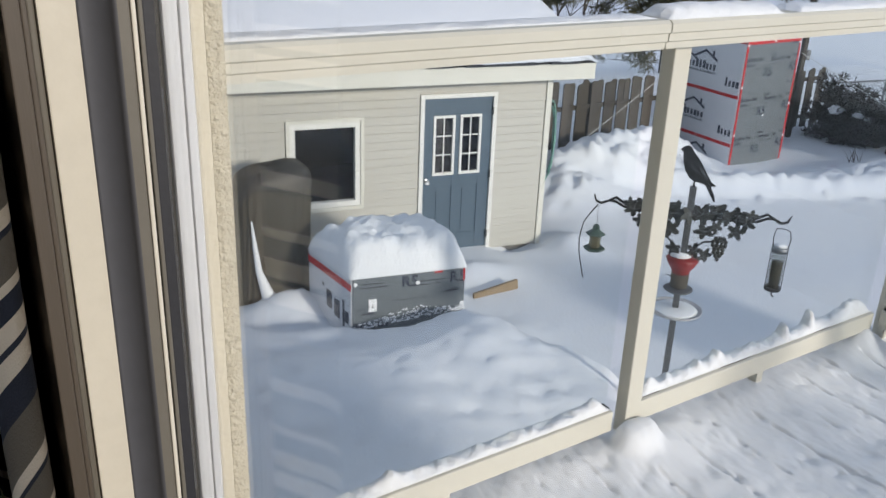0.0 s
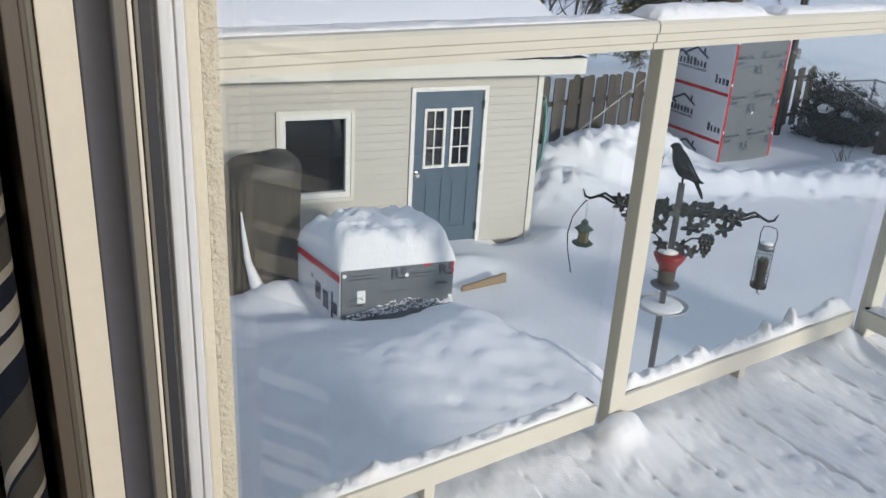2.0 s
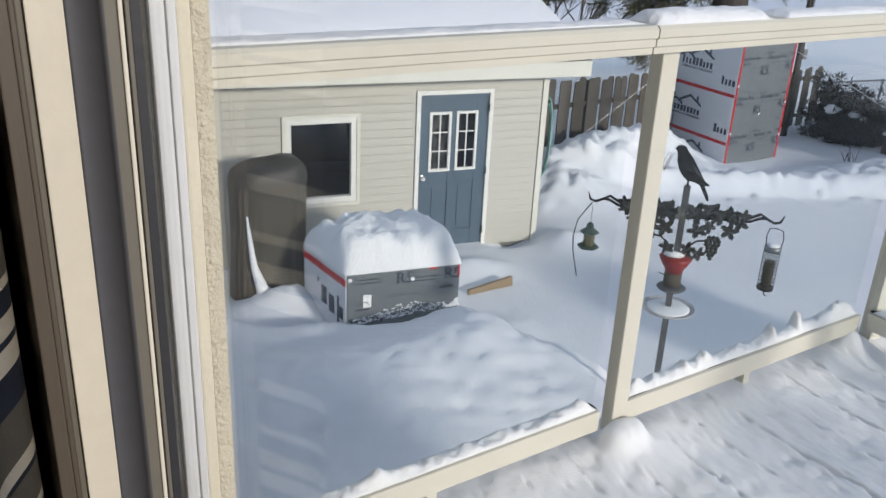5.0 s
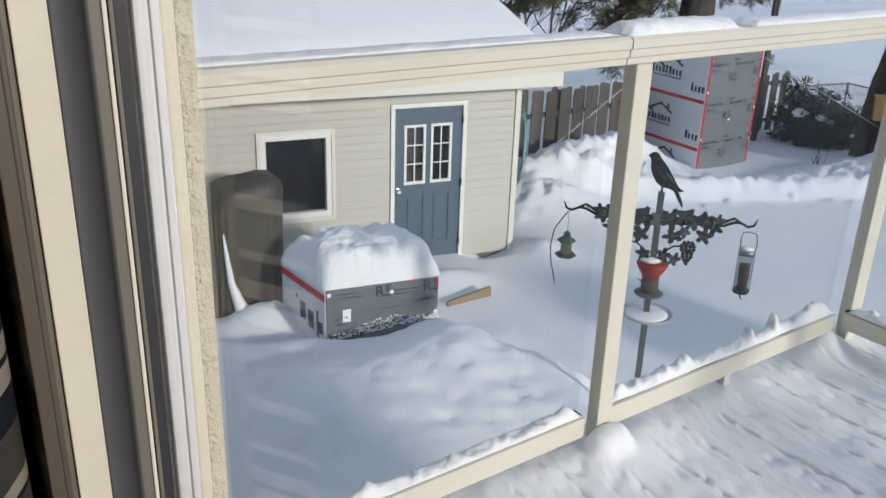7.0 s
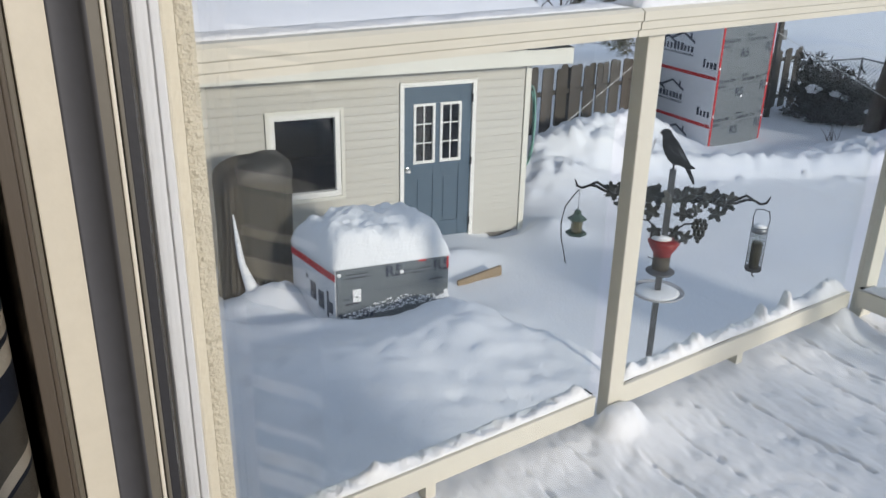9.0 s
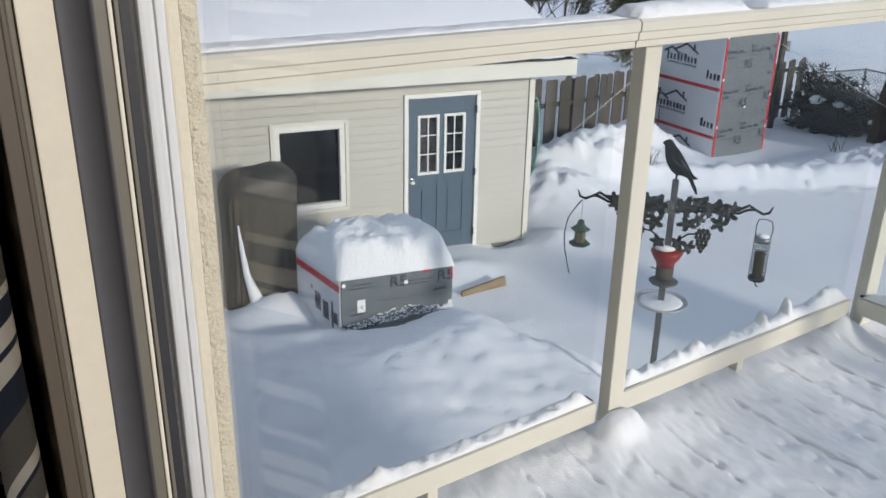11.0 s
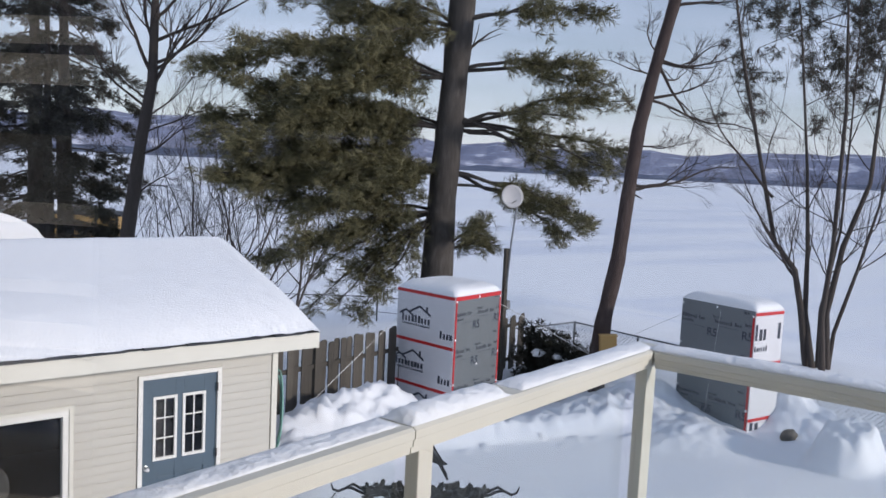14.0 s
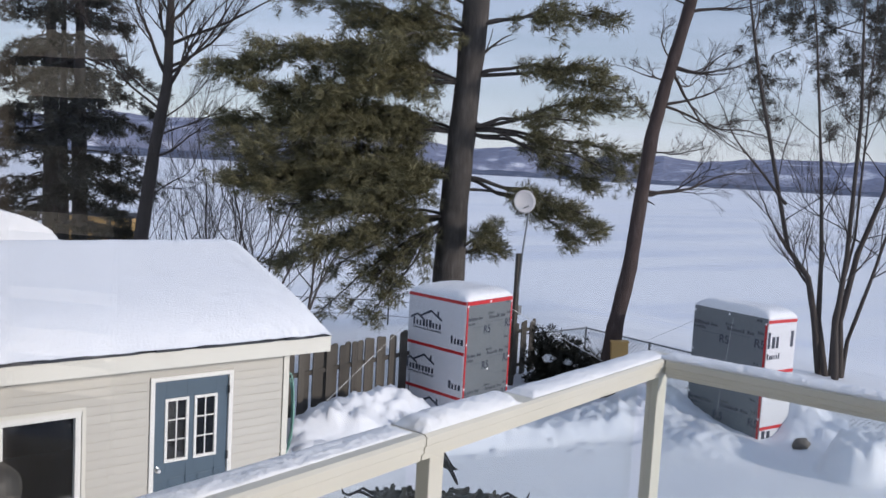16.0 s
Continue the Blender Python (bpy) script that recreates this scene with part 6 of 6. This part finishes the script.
    part("feeder_snow", lathe([(0.02, 1.886), (0.085, 1.886), (0.07, 1.91), (0.02, 1.92)], 18, at=(-0.02, 0, 0)), SNOW, r, smooth=True)
    return p


feeder_station()


def hanging(name, s, label, category):
    d = pose(4.97, 3.86, 0, 0, 0, -36.5) @ pose(s, 0.0, 0)
    return thing(name, d, label, category)


def lantern_feeder():
    t = hanging("lantern_feeder", -0.70, "small green lantern-shaped bird feeder", "bird feeder")
    part("hanger", tubed([(-0.005, 0, 2.23), (-0.05, 0, 2.165), (-0.105, 0, 2.07), (-0.128, 0, 1.93), (-0.118, 0, 1.80), (-0.085, 0, 1.66), (-0.07, 0, 1.60)], 0.005, 6), IRON, t)
    part("hanger_tip", tubed([(-0.085, 0, 1.585), (-0.07, 0, 1.60), (-0.06, 0, 1.575)], 0.004, 5), IRON, t)
    part("wire", tubed([(0.0, 0.0, 2.22), (0.0, 0.0, 2.05)], 0.002, 4), IRON, t)
    part("roof", lathe([(0.012, 2.06), (0.03, 2.045), (0.028, 2.02), (0.075, 1.985), (0.08, 1.975), (0.06, 1.97)], 6), GREEN_PLASTIC, t, "green hexagonal roof")
    part("seed", lathe([(0.042, 1.865), (0.045, 1.97)], 6), SEED_GOLD, t)
    part("window", lathe([(0.049, 1.865), (0.049, 1.969)], 6), FEEDER_GLASS, t)
    part("base", lathe([(0.05, 1.84), (0.085, 1.845), (0.088, 1.862), (0.08, 1.864)], 6), GREEN_PLASTIC, t)


def tube_feeder():
    t = hanging("tube_feeder", 0.705, "wire-caged tube feeder half full of seed", "bird feeder")
    part("handle", tubed([(-0.055, 0, 2.06), (-0.062, 0, 2.14), (-0.05, 0, 2.20), (0.0, 0, 2.205), (0.05, 0, 2.19), (0.066, 0, 2.12), (0.058, 0, 2.06)], 0.004, 6), IRON, t)
    part("lid", lathe([(0.03, 2.065), (0.062, 2.06), (0.066, 2.04), (0.06, 2.02)], 20), GALV, t, "metal lid with snow", smooth=True)
    part("lid_snow", lathe([(0.012, 2.063), (0.052, 2.063), (0.04, 2.078), (0.012, 2.083)], 16), SNOW, t, smooth=True)
    part("seed_tube", lathe([(0.040, 1.72), (0.042, 1.92), (0.036, 1.935)], 16), SEED, t, smooth=True)
    part("clear_tube", lathe([(0.045, 1.72), (0.045, 2.02)], 16), FEEDER_GLASS, t, smooth=True)
    part("base", lathe([(0.03, 1.69), (0.06, 1.695), (0.066, 1.715), (0.06, 1.72)], 20), IRON, t, smooth=True)
    part("drip_tip", tubed([(0, 0, 1.69), (0.0, 0, 1.65), (0.02, 0, 1.635)], 0.006, 6), IRON, t)
    bm = bmesh.new()
    for k in range(12):
        a = 2 * math.pi * k / 12
        tube(bm, [(0.062 * math.cos(a), 0.062 * math.sin(a), 1.70), (0.062 * math.cos(a), 0.062 * math.sin(a), 2.04)], 0.0018, 4, close=False)
    for k in range(11):
        z = 1.72 + 0.03 * k
        tube(bm, [(0.062 * math.cos(2 * math.pi * i / 16), 0.062 * math.sin(2 * math.pi * i / 16), z) for i in range(17)], 0.0018, 3, close=False)
    part("wire_cage", bm, IRON, t)


lantern_feeder()
tube_feeder()


# ---- beside the shed ----
def covered_grill():
    t = thing("covered_grill", pose(2.44, 7.62, 0, 0, 0, 4), "tall barbecue under a dark wrinkled cover", "grill cover")
    bm = bmesh.new()
    rings = []
    n = 72
    levels = [(0.05, 1.0), (0.3, 0.97), (0.6, 0.95), (0.9, 0.96), (1.15, 0.98), (1.35, 1.0), (1.5, 0.99), (1.6, 0.94), (1.66, 0.82), (1.70, 0.6), (1.715, 0.3), (1.72, 0.02)]
    for z, f in levels:
        row = []
        for k in range(n):
            a = 2 * math.pi * k / n
            c, s = math.cos(a), math.sin(a)
            e = 0.55
            x = 0.39 * f * math.copysign(abs(c) ** e, c)
            y = 0.27 * f * math.copysign(abs(s) ** e, s)
            fold = 1 + 0.045 * math.sin(a * 21 + 0.8 * math.sin(z * 3)) * smooth_step(1.62, 1.3, z) + 0.02 * fbm(a * 2, z, 2.0, 3.0)
            row.append(bm.verts.new((x * fold - 0.05 * smooth_step(1.4, 0.2, z) * (1 if x < -0.2 else 0), y * fold, z)))
        rings.append(row)
    for r0, r1 in zip(rings, rings[1:]):
        for k in range(n):
            bm.faces.new((r0[k], r0[(k + 1) % n], r1[(k + 1) % n], r1[k]))
    bm.faces.new(rings[0][::-1])
    bm.faces.new(rings[-1])
    part("cover", bm, COVER, t, "dark weatherproof cover", smooth=True)
    cap = bmesh.new()
    rows = []
    for z, f in ((1.50, 1.07), (1.58, 1.05), (1.66, 0.97), (1.715, 0.80), (1.74, 0.5), (1.748, 0.03)):
        row = []
        for k in range(48):
            a = 2 * math.pi * k / 48
            c, sn = math.cos(a), math.sin(a)
            sag = 0.05 * math.sin(3 * a + 1) if z < 1.6 else 0
            row.append(cap.verts.new((0.39 * f * math.copysign(abs(c) ** 0.6, c), 0.27 * f * math.copysign(abs(sn) ** 0.6, sn), z + sag + 0.04 * c)))
        rows.append(row)
    for r0, r1 in zip(rows, rows[1:]):
        for k in range(48):
            cap.faces.new((r0[k], r0[(k + 1) % 48], r1[(k + 1) % 48], r1[k]))
    cap.faces.new(rows[-1])
    part("cap_flap", cap, COVER_DARK, t, "darker cap flap over the top", smooth=True)
    # a wedge of snow caught in the fold
    bm = bmesh.new()
    tube(bm, [(-0.30, -0.262, 1.22), (-0.28, -0.275, 0.95), (-0.25, -0.285, 0.65), (-0.17, -0.30, 0.36), (-0.04, -0.32, 0.16)], [0.008, 0.026, 0.038, 0.075, 0.13], 8)
    part("fold_snow", bm, SNOW, t, "strip of snow caught in a fold", smooth=True)


covered_grill()


def plank():
    ob = finish("loose_plank", boxed(-0.31, 0.31, -0.02, 0.02, -0.09, 0.045, bevel=0.004), WOOD_FRESH)
    ob.matrix_basis = pose(4.92, 7.03, 0.19, 0, -6, 9)
    tagged(ob, "pale pine plank half buried in the snow", "plank")


plank()


def hose():
    t = thing("garden_hose", pose(6.52, 8.9, 0), "pale green garden hose hung in a coil", "hose")
    bm = bmesh.new()
    pts = []
    for k in range(73):
        a = 2 * math.pi * k / 24
        pts.append((0.10 * math.sin(a) + 0.01 * math.sin(k * 0.9), 0.02 * (k / 24) + 0.012 * math.sin(k), 1.42 + 0.55 * math.cos(a) - 0.03 * (k // 24)))
    tube(bm, pts, 0.013, 6)
    part("coil", bm, HOSE, t, smooth=True)
    part("hanger", boxed(-0.24, 0.03, -0.02, 0.02, 1.90, 1.94), IRON, t)
    t.location.z = 0.0


hose()


# ---- yard and bank ----
def satellite_dish():
    t = thing("satellite_dish", pose(14.05, 12.2, 0), "grey satellite dish on a tall leaning pole", "satellite dish")
    part("post", boxed(-0.07, 0.03, -0.04, 0.04, -0.3, 3.08, bevel=0.006), WOOD_GREY, t, "square wooden post")
    part("mast", tubed([(-0.02, -0.05, 2.2), (0.03, -0.07, 3.2), (0.15, -0.12, 4.46)], 0.020, 8), GALV, t)
    bm = lathe([(0.003, 0.0), (0.11, 0.007), (0.20, 0.027), (0.255, 0.055), (0.255, 0.061), (0.20, 0.037), (0.11, 0.016), (0.003, 0.008)], 28)
    bmesh.ops.transform(bm, matrix=pose(-0.09, -0.12, 4.22) @ pose(0, 0, 0, 82, 0, -22), verts=bm.verts)
    part("dish", bm, DISH, t, "round grey dish", smooth=True)
    part("feed_arm", tubed([(-0.09, -0.13, 4.08), (-0.16, -0.36, 4.15)], 0.010, 6), GALV, t)
    part("bracket", boxed(-0.06, 0.13, -0.13, -0.07, 4.14, 4.28), GALV, t)
    part("junction_box", boxed(0.035, 0.13, -0.05, 0.03, 1.72, 1.92, bevel=0.006), GALV, t)


satellite_dish()


def bird_box():
    t = thing("plywood_box", pose(15.06, 9.98, 0, 0, -3, -40), "yellow plywood box fixed to the leaning pine", "box")
    part("front", boxed(-0.17, 0.17, -0.02, 0.0, 0.98, 1.43, bevel=0.003), PLY, t)
    for x in (-0.17, 0.15):
        part("side", boxed(x, x + 0.02, 0.0005, 0.16, 0.98, 1.43), PLY, t)
    part("lid", boxed(-0.19, 0.19, -0.04, 0.17, 1.4305, 1.455, bevel=0.003), PLY, t)


bird_box()


def juniper():
    t = thing("juniper_shrub", pose(15.2, 11.5, 0), "dense dark juniper shrub with caught snow", "shrub")
    rnd = random.Random(77)
    bm = bmesh.new()
    nd = Needles(rnd)
    for _ in range(150):
        an, el = rnd.uniform(0, 6.283), rnd.uniform(-0.1, 1.2)
        r = rnd.uniform(0.35, 1.0)
        tip = V_SIDE * (1.05 * r * math.cos(an) * math.cos(el * 0.6)) + V_AWAY * (0.7 * r * math.sin(an)) + Vector((0, 0, 0.15 + 1.15 * r * max(0.05, math.sin(el) * (1.0 - 0.35 * math.cos(an)))))
        tube(bm, [Vector((rnd.uniform(-0.3, 0.3), rnd.uniform(-0.2, 0.2), 0)), tip * 0.6 + Vector((0, 0, 0.1)), tip], [0.015, 0.01, 0.004], 3, close=False)
        for _ in range(28):
            c = tip * rnd.uniform(0.55, 1.05) + Vector((rnd.gauss(0, 1), rnd.gauss(0, 1), rnd.gauss(0, 1))) * 0.10
            nd.tuft(c, Vector((rnd.uniform(-1, 1), rnd.uniform(-1, 1), rnd.uniform(0, 1))).normalized(), 7, 0.10, 0.022)
    part("stems", bm, TWIG, t)
    nd.made("foliage", JUNIPER, t, "dark scaly foliage")
    for u, v, z, s in ((-0.55, -0.5, 0.86, 0.13), (-0.15, -0.55, 0.80, 0.10), (0.05, -0.55, 0.72, 0.07), (0.5, -0.6, 0.5, 0.06)):
        b = bmesh.new()
        bmesh.ops.create_icosphere(b, subdivisions=3, radius=1)
        for q in b.verts:
            k = 1 + 0.35 * fbm(q.co.x * 2, q.co.y * 2 + q.co.z * 2, 1.2, u * 9)
            q.co = Vector((q.co.x * s * k * 1.3, q.co.y * s * k, q.co.z * s * 0.7 * k)) + spot(u, v, z)
        part("snow_clump", b, SNOW, t, "clump of caught snow", smooth=True)


juniper()


def rock():
    bm = bmesh.new()
    bmesh.ops.create_icosphere(bm, subdivisions=3, radius=1)
    for v in bm.verts:
        k = 1 + 0.25 * fbm(v.co.x, v.co.y + v.co.z, 1.4, 4.0)
        v.co = Vector((v.co.x * 0.20 * k, v.co.y * 0.15 * k, v.co.z * 0.13 * k))
    ob = finish("rock", bm, STONE, smooth=True)
    ob.matrix_basis = pose(15.45, 6.19, ground_height(15.45, 6.19) + 0.02)
    tagged(ob, "brown rock in the snow bank", "rock")


rock()


def tuft(name, x, y, n, high, mat, label, lean=0.5, width=0.008):
    rnd = random.Random(int(x * 100))
    bm = bmesh.new()
    z0 = ground_height(x, y) - 0.03
    for _ in range(n):
        a = rnd.uniform(0, 6.283)
        d = Vector((math.cos(a) * rnd.uniform(0, lean), math.sin(a) * rnd.uniform(0, lean), 1)) * high * rnd.uniform(0.5, 1.0)
        b = Vector((rnd.uniform(-0.1, 0.1), rnd.uniform(-0.1, 0.1), 0))
        tube(bm, [b, b + d * 0.6, b + d + Vector((d.x, d.y, 0)) * 0.3], [width, width * 0.7, width * 0.3], 3, close=False)
    ob = finish(name, bm, mat)
    ob.location = (x, y, z0)
    tagged(ob, label, "plant")


tuft("dead_stalks", 13.5, 9.95, 9, 0.36, TWIG, "dead plant stalks poking out of the snow", 0.7)
tuft("dry_grass", 17.0, 9.2, 90, 0.36, GRASS, "clump of dry brown grass by the fence", 1.1)
tuft("dead_stalks", 9.2, 9.75, 16, 0.42, TWIG, "thin reddish stalks poking out of the snow", 0.5, 0.005)
tuft("dead_stalks", 16.4, 10.1, 40, 0.3, GRASS, "low dead growth by the pine", 1.0, 0.012)


def stump(x, y, h, r):
    rnd = random.Random(2)
    bm = bmesh.new()
    tube(bm, [(0, 0, -0.2), (0.03, 0, h * 0.5), (0.1, 0, h)], [r * 1.2, r, r * 0.7], 10)
    for v in bm.verts:
        v.co.z += 0.1 * rnd.random() if v.co.z > h * 0.8 else 0
    ob = finish("stump", bm, BARK_GREY)
    ob.location = (x, y, ground_height(x, y))
    tagged(ob, "weathered broken stump beside the pine", "stump")


stump(14.55, 10.0, 0.42, 0.09)


def rope(a, b, sag=0.02, r=0.004):
    a, b = Vector(a), Vector(b)
    pts = [a.lerp(b, i / 10) - Vector((0, 0, sag * math.sin(math.pi * i / 10) * (b - a).length)) for i in range(11)]
    ob = finish("guy_rope", tubed(pts, r, 4), ROPE)
    return tagged(ob, "thin pale guy rope tied to a wrapped tower", "rope", "guy ropes")


rope((7.64, 10.3, 0.74), (11.04, 12.1, 1.82), 0.0, 0.007)
rope((12.65, 10.93, 2.15), (15.02, 10.1, 0.85), 0.0, 0.006)
rope((15.32, 8.40, 2.2), (15.4, 10.2, 1.2), 0.0)
rope((15.22, 7.6, 2.42), (14.9, 7.6, 0.4), 0.0, 0.003)
rope((8.3, 1.6, 1.2), (7.3, 1.0, 0.1), 0.0)


def hose_reel():
    t = thing("black_hose", pose(17.0, 4.3, 0), "coil of black hose hung on the chain fence", "hose")
    bm = bmesh.new()
    for k in range(4):
        r = 0.42 - 0.03 * k
        tube(bm, [(0.03 * k, 0.55 * r * math.sin(2 * math.pi * i / 28), 0.78 + r * math.cos(2 * math.pi * i / 28)) for i in range(29)], 0.022, 6)
    part("coil", bm, BLACK_HOSE, t, smooth=True)
    part("hook", boxed(-0.02, 0.14, -0.03, 0.03, 1.16, 1.2), IRON, t)
    part("brace", tubed([(0.0, 0.9, 0.05), (0.0, 0.25, 0.85)], 0.035, 8), GALV, t)


hose_reel()


def neighbour():
    t = thing("neighbour_house", pose(9.2, 33.6, 0, 0, 0, -38), "low neighbouring house with a snowy roof", "house")
    part("wall", boxed(-5.0, 1.2, -0.5, 4.0, -2.5, 1.5), SIDING, t)
    bm = bmesh.new()
    n = 24
    top = []
    for i in range(n + 1):
        x = -5.4 + 6.9 * i / n
        k = min(1.0, (1.5 - x) / 1.6)
        top.append((x, 1.62 + 0.95 * max(0, k) ** 0.55))
    plate(bm, [(-5.4, 1.5)] + top + [(1.5, 1.5)], 5.5, pose(0, 1.6, 0))
    part("roof_snow", bm, SNOW, t, "thick rounded snow on the roof", smooth=False)
    t2 = thing("woodshed", pose(11.4, 31.8, 0, 0, 0, -38), "small tan plywood woodshed", "shed")
    part("wall", boxed(-1.2, 1.2, 0, 1.6, -2.5, 2.35), PLY, t2)
    for x in (-1.2, 0.35, 1.12):
        part("stud", boxed(x, x + 0.08, -0.04, -0.001, -2.5, 2.35), WOOD_GREY, t2)
    part("roof", boxed(-1.35, 1.35, -0.15, 1.75, 2.351, 2.43), SHINGLE, t2)


neighbour()


def wire_fence():
    t = thing("wire_fence", pose(0, 0, 0), "thin wire fence with iron posts on the bank", "fence")
    pts = [Vector((12.4, 27.5, -0.9)), Vector((15.2, 24.4, -0.75)), Vector((17.5, 21.6, -0.6)), Vector((20.0, 18.6, -0.7))]
    for p in pts:
        part("fence_post", tubed([p + Vector((0, 0, -0.6)), p + Vector((0, 0, 1.05))], 0.025, 6), IRON, t)
    part("wire", tubed([p + Vector((0, 0, 1.0)) for p in pts], 0.012, 4), IRON, t)
    part("wire", tubed([p + Vector((0, 0, 0.5)) for p in pts], 0.008, 4), IRON, t)


wire_fence()


def outbuilding():
    t = thing("outbuilding", pose(0, 0, 0), "low outbuilding behind the shed with thick rounded roof snow", "shed")
    part("wall", boxed(0.6, 5.2, 15.7, 18.6, -0.6, 2.95), SIDING, t)
    bm = bmesh.new()
    top = []
    for i in range(29):
        x = 0.4 + 5.05 * i / 28
        k = min(1.0, max(0.0, (5.46 - x) / 1.5))
        top.append((x, 3.02 + 0.68 * (k * (2 - k)) ** 0.6))
    plate(bm, [(0.4, 2.951)] + top + [(5.45, 2.951)], 3.3, pose(0, 17.15, 0))
    part("roof_snow", bm, SNOW, t, "thick rounded snow on the roof")


outbuilding()
